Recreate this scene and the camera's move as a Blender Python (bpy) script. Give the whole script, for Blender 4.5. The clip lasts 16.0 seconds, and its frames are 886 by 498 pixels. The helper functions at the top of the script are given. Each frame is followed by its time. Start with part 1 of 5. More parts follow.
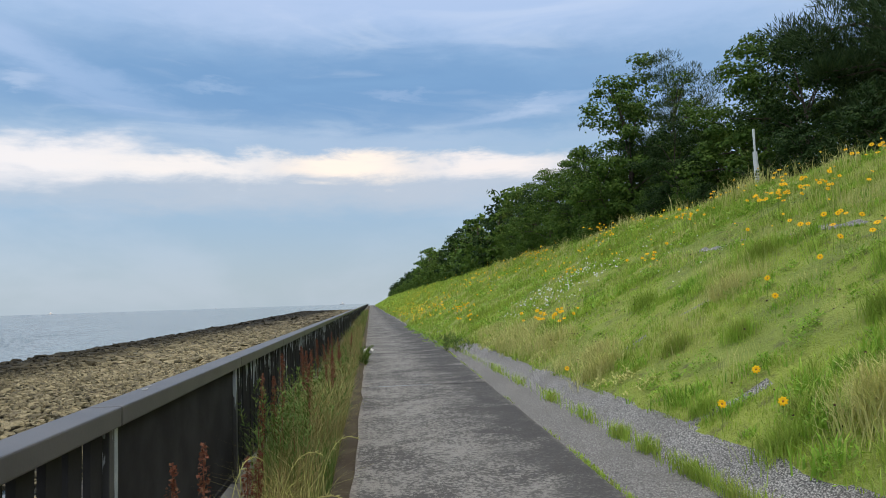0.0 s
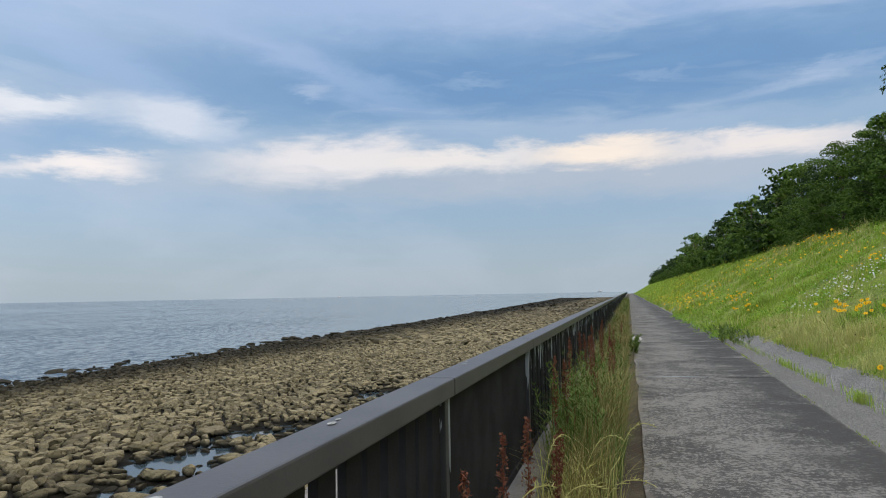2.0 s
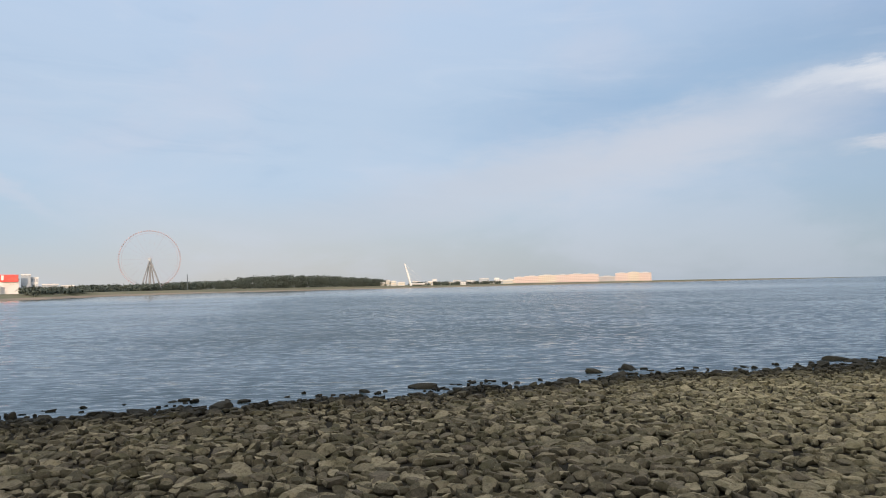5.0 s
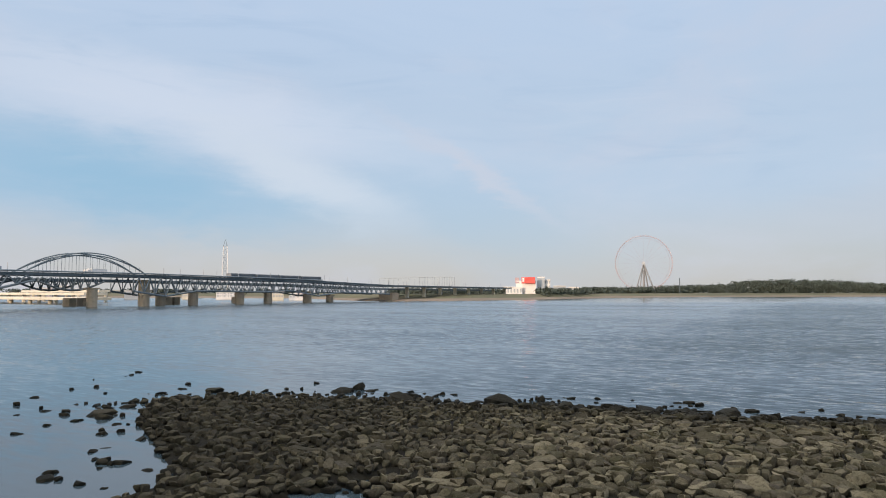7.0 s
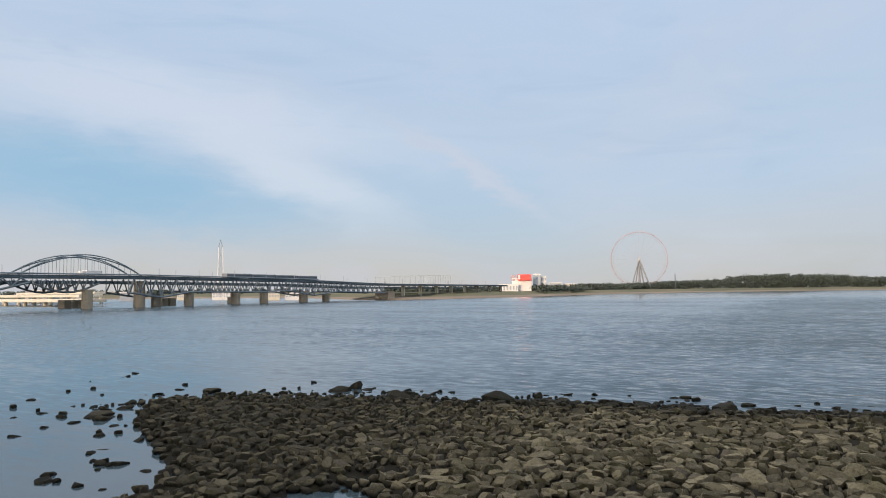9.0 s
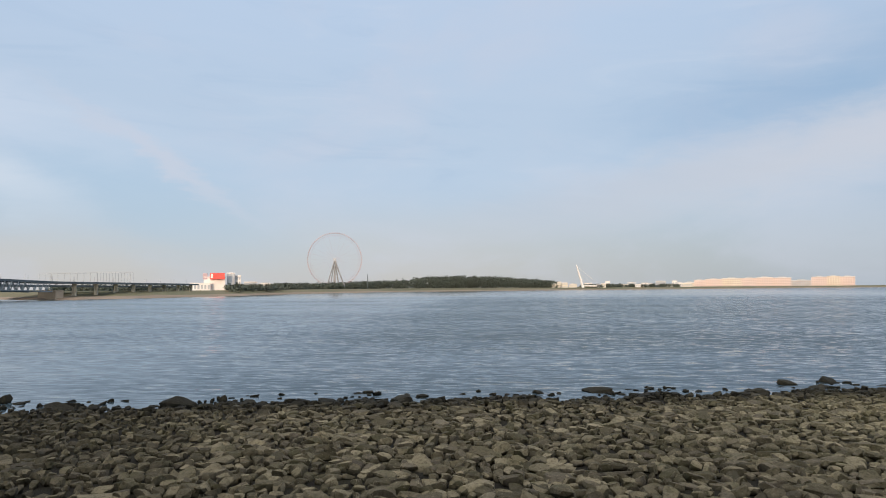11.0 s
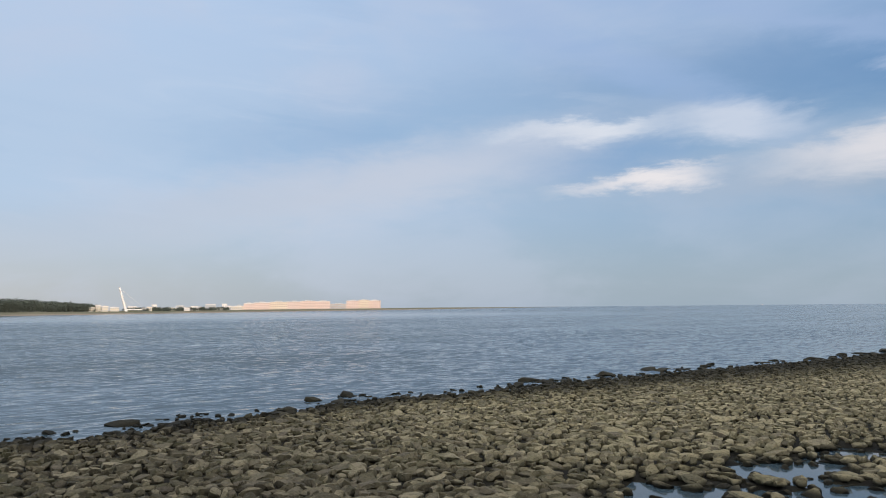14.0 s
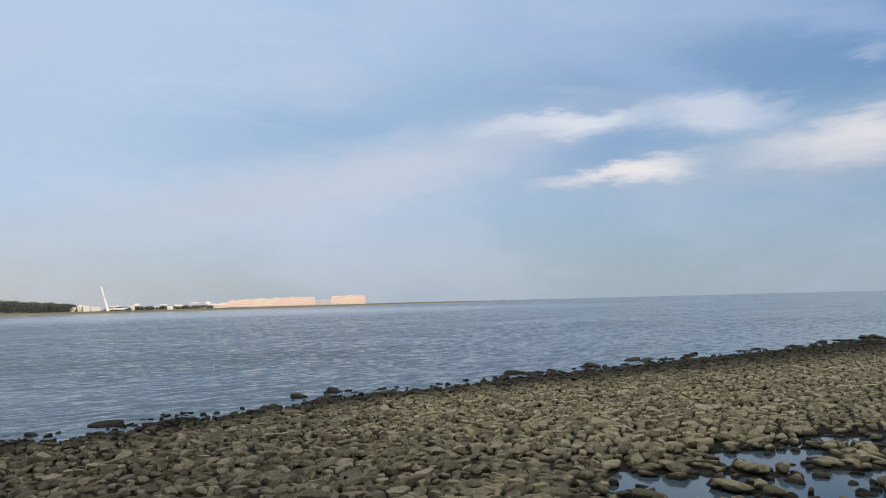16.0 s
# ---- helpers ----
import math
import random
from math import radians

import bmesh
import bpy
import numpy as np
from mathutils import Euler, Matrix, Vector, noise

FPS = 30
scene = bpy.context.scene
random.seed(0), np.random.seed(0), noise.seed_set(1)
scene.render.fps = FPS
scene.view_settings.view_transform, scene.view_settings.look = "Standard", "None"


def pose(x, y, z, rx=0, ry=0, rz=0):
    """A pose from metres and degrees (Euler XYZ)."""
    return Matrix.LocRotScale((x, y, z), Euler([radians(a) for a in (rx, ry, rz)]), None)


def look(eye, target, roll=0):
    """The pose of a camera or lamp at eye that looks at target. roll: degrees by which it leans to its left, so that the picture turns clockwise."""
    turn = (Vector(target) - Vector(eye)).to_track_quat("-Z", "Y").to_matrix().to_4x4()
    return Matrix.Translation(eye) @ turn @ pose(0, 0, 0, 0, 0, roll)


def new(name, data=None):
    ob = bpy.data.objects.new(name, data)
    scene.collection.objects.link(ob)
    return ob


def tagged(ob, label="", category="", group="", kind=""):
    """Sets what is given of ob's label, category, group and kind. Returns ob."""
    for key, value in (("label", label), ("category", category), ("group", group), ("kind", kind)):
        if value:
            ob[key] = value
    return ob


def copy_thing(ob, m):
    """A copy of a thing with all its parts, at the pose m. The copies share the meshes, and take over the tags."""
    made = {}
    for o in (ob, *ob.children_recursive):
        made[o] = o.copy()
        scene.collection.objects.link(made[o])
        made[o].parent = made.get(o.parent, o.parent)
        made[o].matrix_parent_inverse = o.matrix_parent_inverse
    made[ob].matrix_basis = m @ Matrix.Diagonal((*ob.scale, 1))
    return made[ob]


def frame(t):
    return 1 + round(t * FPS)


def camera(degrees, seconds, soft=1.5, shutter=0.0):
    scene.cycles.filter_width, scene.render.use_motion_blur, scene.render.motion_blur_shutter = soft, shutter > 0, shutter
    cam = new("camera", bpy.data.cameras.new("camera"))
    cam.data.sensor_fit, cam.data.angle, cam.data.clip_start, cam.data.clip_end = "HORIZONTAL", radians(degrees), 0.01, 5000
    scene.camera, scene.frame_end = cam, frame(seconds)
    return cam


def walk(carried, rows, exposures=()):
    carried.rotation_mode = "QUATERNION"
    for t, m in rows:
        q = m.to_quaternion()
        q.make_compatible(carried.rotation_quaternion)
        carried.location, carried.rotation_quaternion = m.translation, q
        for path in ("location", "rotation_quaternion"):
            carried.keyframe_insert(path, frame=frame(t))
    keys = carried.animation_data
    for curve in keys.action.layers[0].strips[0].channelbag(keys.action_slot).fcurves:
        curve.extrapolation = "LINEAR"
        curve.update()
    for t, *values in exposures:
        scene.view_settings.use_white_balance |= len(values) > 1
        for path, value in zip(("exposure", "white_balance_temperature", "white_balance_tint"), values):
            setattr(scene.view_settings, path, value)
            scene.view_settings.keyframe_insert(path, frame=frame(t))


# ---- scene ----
cam = camera(64.53, 16.0, soft=1.0)
PATH = [
    (0, look((-0.000, 0.000, 1.500), (1.052, 9.918, 2.232), -1.91)),
    (0.5, look((-0.010, -0.000, 1.493), (0.944, 9.928, 2.215), -2.10)),
    (1, look((-0.069, 0.030, 1.486), (0.333, 9.997, 2.186), -1.71)),
    (1.5, look((-0.168, 0.046, 1.476), (-1.011, 9.987, 2.152), -1.53)),
    (2, look((-0.256, -0.071, 1.488), (-2.792, 9.580, 2.135), -1.09)),
    (2.5, look((-0.383, -0.160, 1.498), (-4.889, 8.735, 2.272), -1.12)),
    (3, look((-0.481, -0.301, 1.513), (-6.635, 7.545, 2.263), -0.64)),
    (3.5, look((-0.560, -0.485, 1.529), (-8.000, 6.168, 2.140), -1.27)),
    (4, look((-0.606, -0.726, 1.505), (-9.158, 4.426, 2.077), -1.45)),
    (4.5, look((-0.563, -0.962, 1.492), (-9.965, 2.403, 2.026), -1.55)),
    (5, look((-0.561, -1.099, 1.498), (-10.409, 0.559, 1.997), -1.08)),
    (5.2, look((-0.534, -1.142, 1.500), (-10.471, -0.124, 1.966), -0.71)),
    (7.3, look((-0.495, -1.451, 1.488), (-9.075, -6.549, 2.124), -0.34)),
    (7.5, look((-0.493, -1.464, 1.489), (-9.070, -6.568, 2.119), -0.57)),
    (8, look((-0.491, -1.456, 1.485), (-9.052, -6.594, 2.049), -0.98)),
    (8.2, look((-0.489, -1.453, 1.484), (-9.054, -6.584, 2.051), -0.89)),
    (10.3, look((-0.458, -1.277, 1.477), (-10.051, -4.045, 2.043), -0.35)),
    (10.5, look((-0.455, -1.248, 1.479), (-10.185, -3.489, 2.029), -0.26)),
    (11, look((-0.442, -1.193, 1.495), (-10.398, -1.950, 2.041), -0.33)),
    (11.5, look((-0.491, -1.082, 1.501), (-10.439, -0.245, 2.071), -0.27)),
    (12, look((-0.513, -0.985, 1.499), (-10.280, 1.082, 2.086), -0.49)),
    (12.5, look((-0.532, -0.917, 1.496), (-10.012, 2.193, 2.171), -0.65)),
    (13, look((-0.510, -0.855, 1.506), (-9.665, 3.103, 2.222), -0.38)),
    (13.5, look((-0.505, -0.775, 1.509), (-9.301, 3.925, 2.240), -0.39)),
    (14, look((-0.509, -0.721, 1.512), (-9.039, 4.433, 2.340), -0.54)),
    (14.5, look((-0.507, -0.722, 1.516), (-8.995, 4.498, 2.359), -0.57)),
    (15, look((-0.508, -0.735, 1.517), (-8.955, 4.554, 2.340), -0.93)),
    (15.5, look((-0.503, -0.733, 1.511), (-8.926, 4.600, 2.294), -1.25)),
    (16, look((-0.510, -0.709, 1.508), (-8.928, 4.637, 2.251), -1.48)),
]
walk(cam, PATH, exposures=(
    (0, 0.2, 6500, 10), (1.0, 0.2, 6500, 10), (2.0, 0.03, 6450, 10), (3.0, -0.03, 6350, 10), (4.5, -0.06, 6450, 10),
    (11, -0.09, 6500, 10), (13, -0.12, 6350, 10), (14, -0.14, 6220, 10), (16, -0.14, 6220, 10)))


# ---- world, sun ----
SEA = -2.2
SUN_AZ, SUN_EL = 272.0, 8.0   # degrees counter-clockwise from +y; low evening sun behind the bank of trees


def lin(r, g, b):
    """Linear colour from 0-255 screen values."""
    return tuple(((c / 255 + 0.055) / 1.055) ** 2.4 if c > 10 else c / 255 / 12.92 for c in (r, g, b))


class Nodes:
    """A small writer for node trees."""

    def __init__(self, tree):
        self.tree = tree
        tree.nodes.clear()

    def add(self, kind, **props):
        n = self.tree.nodes.new(kind)
        for k, v in props.items():
            if k == "operation":
                n.operation = v
            elif k == "blend_type":
                n.blend_type = v
            elif k == "data_type":
                n.data_type = v
            elif k == "feature":
                n.feature = v
        return n

    def put(self, socket, value):
        if isinstance(value, bpy.types.NodeSocket):
            self.tree.links.new(value, socket)
        else:
            socket.default_value = value

    def math(self, op, a, b=0.0, c=0.0):
        n = self.add("ShaderNodeMath", operation=op)
        for i, v in enumerate((a, b, c)):
            self.put(n.inputs[i], v)
        return n.outputs[0]

    def ramp01(self, v, lo, hi):
        n = self.add("ShaderNodeMapRange")
        n.interpolation_type = "SMOOTHSTEP"
        for i, x in enumerate((v, lo, hi, 0.0, 1.0)):
            self.put(n.inputs[i], x)
        return n.outputs[0]

    def mix(self, f, a, b, blend="MIX"):
        n = self.add("ShaderNodeMix", data_type="RGBA", blend_type=blend)
        self.put(n.inputs[0], f)
        for s, v in ((n.inputs[6], a), (n.inputs[7], b)):
            self.put(s, v if isinstance(v, bpy.types.NodeSocket) else (*v[:3], 1))
        return n.outputs[2]

    def noise(self, vec, scale, detail=4.0, rough=0.55, dist=0.0):
        n = self.add("ShaderNodeTexNoise")
        if vec is not None:
            self.put(n.inputs["Vector"], vec)
        for k, v in (("Scale", scale), ("Detail", detail), ("Roughness", rough), ("Distortion", dist)):
            n.inputs[k].default_value = v
        return n.outputs["Fac"]

    def scaled(self, vec, s):
        n = self.add("ShaderNodeVectorMath", operation="MULTIPLY")
        self.put(n.inputs[0], vec)
        n.inputs[1].default_value = s
        return n.outputs[0]


world = bpy.data.worlds.new("evening_sky")
scene.world = world
world.use_nodes = True
w = Nodes(world.node_tree)
way = w.add("ShaderNodeTexCoord").outputs["Generated"]
xyz = w.add("ShaderNodeSeparateXYZ")
w.put(xyz.inputs[0], way)
sx, sy, sz = xyz.outputs
az0 = w.math("MULTIPLY", w.math("ARCTAN2", w.math("MULTIPLY", sx, -1.0), sy), 57.29578)
# the seam of the angle lies over the land behind the bank
az0 = w.math("ADD", az0, w.math("MULTIPLY", w.math("LESS_THAN", az0, -100.0), 360.0))
el0 = w.math("MULTIPLY", w.math("ARCSINE", sz), 57.29578)
n1 = w.noise(w.scaled(way, (1, 1, 2.6)), 5.0, 6.0, 0.6)
n2 = w.noise(w.scaled(way, (1, 1, 3.2)), 9.0, 6.0, 0.6, 0.4)
n3 = w.noise(w.scaled(way, (1, 1, 5.0)), 26.0, 5.0, 0.6)
az = w.math("ADD", az0, w.math("MULTIPLY_ADD", n1, 9.0, -4.5))
el = w.math("ADD", el0, w.math("ADD", w.math("MULTIPLY_ADD", n2, 3.4, -1.7), w.math("MULTIPLY_ADD", n3, 0.9, -0.45)))


def blob(a, e, wa, we, tilt=0.0, soft=1.0, lo=0.0, under=1.0):
    """A soft cloud mask round (a, e) degrees, wa by we, leaning by tilt."""
    c, s = math.cos(radians(tilt)), math.sin(radians(tilt))
    da, de = w.math("SUBTRACT", a, az), w.math("SUBTRACT", el, e)
    u = w.math("DIVIDE", w.math("ADD", w.math("MULTIPLY", da, c), w.math("MULTIPLY", de, s)), wa)
    v = w.math("DIVIDE", w.math("SUBTRACT", w.math("MULTIPLY", de, c), w.math("MULTIPLY", da, s)), we)
    if under != 1.0:   # a crisp top, a veil below
        v = w.math("MULTIPLY", v, w.math("MULTIPLY_ADD", w.math("GREATER_THAN", v, 0.0), 1.0 - under, under))
    r = w.math("SQRT", w.math("ADD", w.math("MULTIPLY", u, u), w.math("MULTIPLY", v, v)))
    return w.ramp01(r, 1.0 + 0.5 * soft, lo)


east = w.ramp01(az0, 20.0, 85.0)      # 0 along the path, 1 over the river mouth
low = w.ramp01(el0, 9.0, 0.0)
high = w.ramp01(el0, 12.0, 24.0)
sky = w.mix(east, lin(150, 179, 207), lin(191, 210, 233))
sky = w.mix(w.math("MULTIPLY", high, 0.9), sky, w.mix(east, lin(160, 187, 224), lin(194, 214, 240)))
sky = w.mix(low, sky, w.mix(w.ramp01(az0, 45.0, 110.0), lin(168, 184, 196), lin(204, 204, 204)))
sky = w.mix(w.math("MULTIPLY", w.ramp01(w.noise(w.scaled(way, (1, 1, 2.2)), 3.2, 6.0, 0.55, 0.3), 0.42, 0.66), w.math("MULTIPLY_ADD", east, 0.35, 0.2)), sky, lin(206, 214, 232))
CLOUDS = [
    # az, el, width, height, tilt, softness, inner edge, colour, strength
    (2, 17, 46, 4.2, 0, 0.9, 0.2, (112, 152, 196), 0.95),
    (46, 12.2, 9, 2.4, 0, 1.2, 0.0, (128, 166, 208), 0.7),
    (66, 14, 14, 2.6, 6, 1.4, 0.0, (140, 178, 216), 0.5),
    (10, 24.5, 60, 3.0, -3, 1.2, 0.0, (176, 196, 230), 0.75),
    (30, 20, 16, 1.1, -20, 1.4, 0.0, (170, 192, 226), 0.7),
    (45, 19, 14, 1.6, -24, 1.4, 0.0, (168, 192, 228), 0.6),
    (5, 12.9, 34, 1.0, 0, 1.3, 0.0, (170, 190, 216), 0.55),
    (2, 9.2, 42, 1.9, 0, 1.2, 0.0, (188, 194, 206), 0.7),
    (24, 11.2, 9.5, 1.5, 4, 0.7, 0.25, (236, 232, 234), 1.0),
    (14, 11.1, 11, 1.0, 0, 0.7, 0.2, (240, 234, 232), 1.0),
    (1, 11.2, 6.5, 1.15, 0, 0.55, 0.3, (255, 240, 226), 1.0),
    (-10, 11.0, 8, 0.9, 0, 0.7, 0.2, (240, 232, 230), 1.0),
    (36, 13.7, 6.5, 1.5, -4, 1.0, 0.1, (220, 226, 238), 0.9),
    (48.3, 13.9, 6.2, 0.8, 2, 0.8, 0.1, (246, 247, 250), 1.0),
    (43, 9.8, 6.4, 0.72, 4, 0.8, 0.1, (250, 242, 240), 1.0),
    (62, 10.3, 17, 2.6, 12, 1.2, 0.0, (210, 215, 228), 0.95),
    (78, 7.6, 16, 2.2, 10, 1.4, 0.0, (200, 206, 220), 0.6),
    (12.6, 17, 3.0, 0.3, 8, 1.2, 0.0, (178, 198, 226), 0.3),
    (-2.2, 16.7, 3.2, 0.28, -4, 1.2, 0.0, (176, 194, 224), 0.3),
    (-14, 15.4, 6, 0.5, 8, 1.2, 0.0, (180, 198, 226), 0.5),
    (25, 16.5, 1.6, 0.4, 0, 1.2, 0.0, (180, 198, 226), 0.6),
    (145, 8.4, 16, 3.4, -8, 1.1, 0.1, (156, 196, 226), 0.95),
    (118, 6.5, 12, 3.5, -18, 1.4, 0.0, (172, 202, 228), 0.5),
    (140, 14.2, 20, 2.8, -8, 1.1, 0.1, (214, 225, 243), 0.9),
    (131, 9.4, 9, 2.6, -24, 0.9, 0.15, (214, 225, 240), 0.9),
    (117, 9.8, 7.5, 0.7, -34, 1.2, 0.0, (208, 214, 230), 0.75),
]
for a, e, wa, we, tilt, soft, lo, rgb, k in CLOUDS:
    sky = w.mix(w.math("MULTIPLY", blob(a, e, wa, we, tilt, soft, lo, 0.72 if rgb[0] > 232 else 1.0), k), sky, lin(*rgb))
# combed wisps and faint mottling of the thin high cloud
lean = w.add("ShaderNodeMapping")
w.put(lean.inputs["Vector"], w.scaled(way, (1, 1, 3.0)))
lean.inputs["Rotation"].default_value = (radians(14), radians(-10), radians(20))
comb = w.noise(w.scaled(lean.outputs[0], (1.0, 1.0, 2.0)), 4.2, 6.0, 0.55, 0.8)
thick = w.ramp01(w.noise(w.scaled(way, (1, 1, 2.0)), 2.3, 3.0, 0.5), 0.38, 0.62)
aloft = w.math("MULTIPLY", w.ramp01(el0, 4.0, 11.0), thick)
sky = w.mix(w.math("MULTIPLY", w.math("MULTIPLY", w.ramp01(comb, 0.5, 0.72), aloft), 0.2), sky, lin(222, 229, 242))
sky = w.mix(w.math("MULTIPLY", w.math("MULTIPLY", w.ramp01(comb, 0.48, 0.3), aloft), 0.16), sky, lin(138, 176, 214))
# the bright western and upper sky, out of view
ahead = Vector((-math.sin(radians(SUN_AZ)), math.cos(radians(SUN_AZ)), 0.0))
toward = w.math("ADD", w.math("MULTIPLY", sx, ahead.x), w.math("MULTIPLY", sy, ahead.y))
glow = w.math("MULTIPLY", w.ramp01(toward, 0.64, 1.0), 4.0)
zenith = w.math("MULTIPLY", w.ramp01(el0, 24.0, 75.0), 1.9)
gain = w.math("ADD", 0.93, w.math("ADD", glow, zenith))
bg = w.add("ShaderNodeBackground")
pale = w.math("MINIMUM", w.math("ADD", w.math("MULTIPLY", glow, 0.35), w.math("MULTIPLY", zenith, 0.5)), 0.9)
w.put(bg.inputs[0], w.mix(pale, sky, (0.62, 0.56, 0.46)))
w.put(bg.inputs[1], gain)
air = w.add("ShaderNodeTexSky")
air.sky_type, air.sun_disc = "NISHITA", False
air.sun_elevation, air.sun_rotation = radians(SUN_EL), radians(360 - SUN_AZ)
bg2 = w.add("ShaderNodeBackground")
w.put(bg2.inputs[0], air.outputs[0])
bg2.inputs[1].default_value = 0.012
both = w.add("ShaderNodeAddShader")
w.put(both.inputs[0], bg.outputs[0])
w.put(both.inputs[1], bg2.outputs[0])
w.put(w.add("ShaderNodeOutputWorld").inputs[0], both.outputs[0])

sun_lamp = bpy.data.lights.new("sun", "SUN")
sun_lamp.energy, sun_lamp.angle, sun_lamp.color = 2.6, radians(0.6), (1.0, 0.72, 0.5)
sun = new("sun", sun_lamp)
sun.matrix_world = look(Vector((ahead.x * 60, ahead.y * 60, 60 * math.tan(radians(SUN_EL)))), (0, 0, 0))
scene.view_settings.exposure = 0.0


# ---- materials ----
def material(name, paint, rough=0.85, bump=0.0, metal=0.0, spec=0.5, thin=0.0):
    """paint(n, position) gives the colour and, or None, a height for the relief."""
    m = bpy.data.materials.new(name)
    m.use_nodes = True
    n = Nodes(m.node_tree)
    pos = n.add("ShaderNodeTexCoord").outputs["Object"]
    made = paint(n, pos)
    col, height = made[0], made[1]
    b = n.add("ShaderNodeBsdfPrincipled")
    n.put(b.inputs["Base Color"], col if isinstance(col, bpy.types.NodeSocket) else (*col[:3], 1))
    n.put(b.inputs["Roughness"], made[2] if len(made) > 2 else rough)
    b.inputs["Metallic"].default_value = metal
    b.inputs["Specular IOR Level"].default_value = spec
    if height is not None and bump:
        h = n.add("ShaderNodeBump")
        h.inputs["Strength"].default_value = 1.0
        h.inputs["Distance"].default_value = bump
        n.put(h.inputs["Height"], height)
        n.put(b.inputs["Normal"], h.outputs[0])
    shader = b.outputs[0]
    if thin:   # leaves and blades let some light through
        t, both_ways = n.add("ShaderNodeBsdfTranslucent"), n.add("ShaderNodeMixShader")
        n.put(t.inputs[0], col)
        both_ways.inputs[0].default_value = thin
        n.put(both_ways.inputs[1], shader)
        n.put(both_ways.inputs[2], t.outputs[0])
        shader = both_ways.outputs[0]
    n.put(n.add("ShaderNodeOutputMaterial").inputs[0], shader)
    return m


def two_tone(c1, c2, big, small, c3=None, grain=0.5):
    """Colour patches at one scale, grain at another."""
    def paint(n, p):
        a, b = n.noise(p, big, 4), n.noise(p, small, 3, 0.7)
        col = n.mix(n.ramp01(a, 0.35, 0.65), c1, c2)
        if c3:
            col = n.mix(n.math("MULTIPLY", n.ramp01(b, 0.45, 0.75), grain), col, c3)
        return col, b
    return paint


def per_island(c1, c2, c3, k=0.5, small=40.0):
    """Each joined piece takes its own tint between three colours."""
    def paint(n, p):
        r = n.add("ShaderNodeNewGeometry").outputs["Random Per Island"]
        r2 = n.math("FRACT", n.math("MULTIPLY", r, 7.31))
        g = n.noise(p, small, 3)
        col = n.mix(r, c1, c2)
        col = n.mix(n.math("MULTIPLY", n.ramp01(r2, 0.55, 1.0), k), col, c3)
        return n.mix(n.math("MULTIPLY", g, 0.3), col, (c1[0] * 0.6, c1[1] * 0.6, c1[2] * 0.6)), g
    return paint


def turf_blades(n, p):
    col, g = per_island((0.3, 0.49, 0.06), (0.54, 0.71, 0.12), (0.72, 0.66, 0.2), 0.4)(n, p)
    a, b = n.noise(p, 0.55, 4, 0.6), n.noise(p, 2.6, 4, 0.6)
    col = n.mix(n.math("MULTIPLY", n.ramp01(a, 0.45, 0.65), 0.6), col, (0.24, 0.31, 0.055))
    col = n.mix(n.math("MULTIPLY", n.ramp01(b, 0.52, 0.68), 0.55), col, (0.32, 0.3, 0.09))
    return col, g


def mat_blades(n, p):
    """The low dull mat of moss and fine grass between the tufts."""
    col, g = per_island((0.32, 0.47, 0.06), (0.52, 0.66, 0.1), (0.62, 0.56, 0.18), 0.35)(n, p)
    a, b = n.noise(p, 0.7, 4, 0.6), n.noise(p, 3.1, 4, 0.6)
    col = n.mix(n.math("MULTIPLY", n.ramp01(a, 0.42, 0.66), 0.55), col, (0.23, 0.31, 0.06))
    col = n.mix(n.math("MULTIPLY", n.ramp01(b, 0.5, 0.7), 0.6), col, (0.3, 0.27, 0.1))
    return col, g


def peeling(base, bare, amount):
    """Dark paint that flakes off in upright streaks and shows bare metal."""
    def paint(n, p):
        d = n.noise(p, 3.0, 5)
        r = n.add("ShaderNodeObjectInfo").outputs["Random"]
        col = n.mix(n.ramp01(d, 0.35, 0.7), base, tuple(c * 1.5 for c in base))
        shift = n.add("ShaderNodeVectorMath", operation="ADD")
        n.put(shift.inputs[0], n.scaled(p, (16, 16, 2.2)))
        n.put(shift.inputs[1], n.math("MULTIPLY", r, 91.0))
        f = n.noise(shift.outputs[0], 1.0, 4, 0.6)
        zz = n.add("ShaderNodeSeparateXYZ")
        n.put(zz.inputs[0], p)
        limit = n.math("SUBTRACT", amount, n.math("MULTIPLY", n.ramp01(zz.outputs[2], 0.62, 0.98), 0.13))
        wear = n.ramp01(n.math("SUBTRACT", f, limit), 0.0, 0.02)
        col = n.mix(wear, col, bare)
        return col, n.math("SUBTRACT", n.noise(p, 90, 2), wear)
    return paint


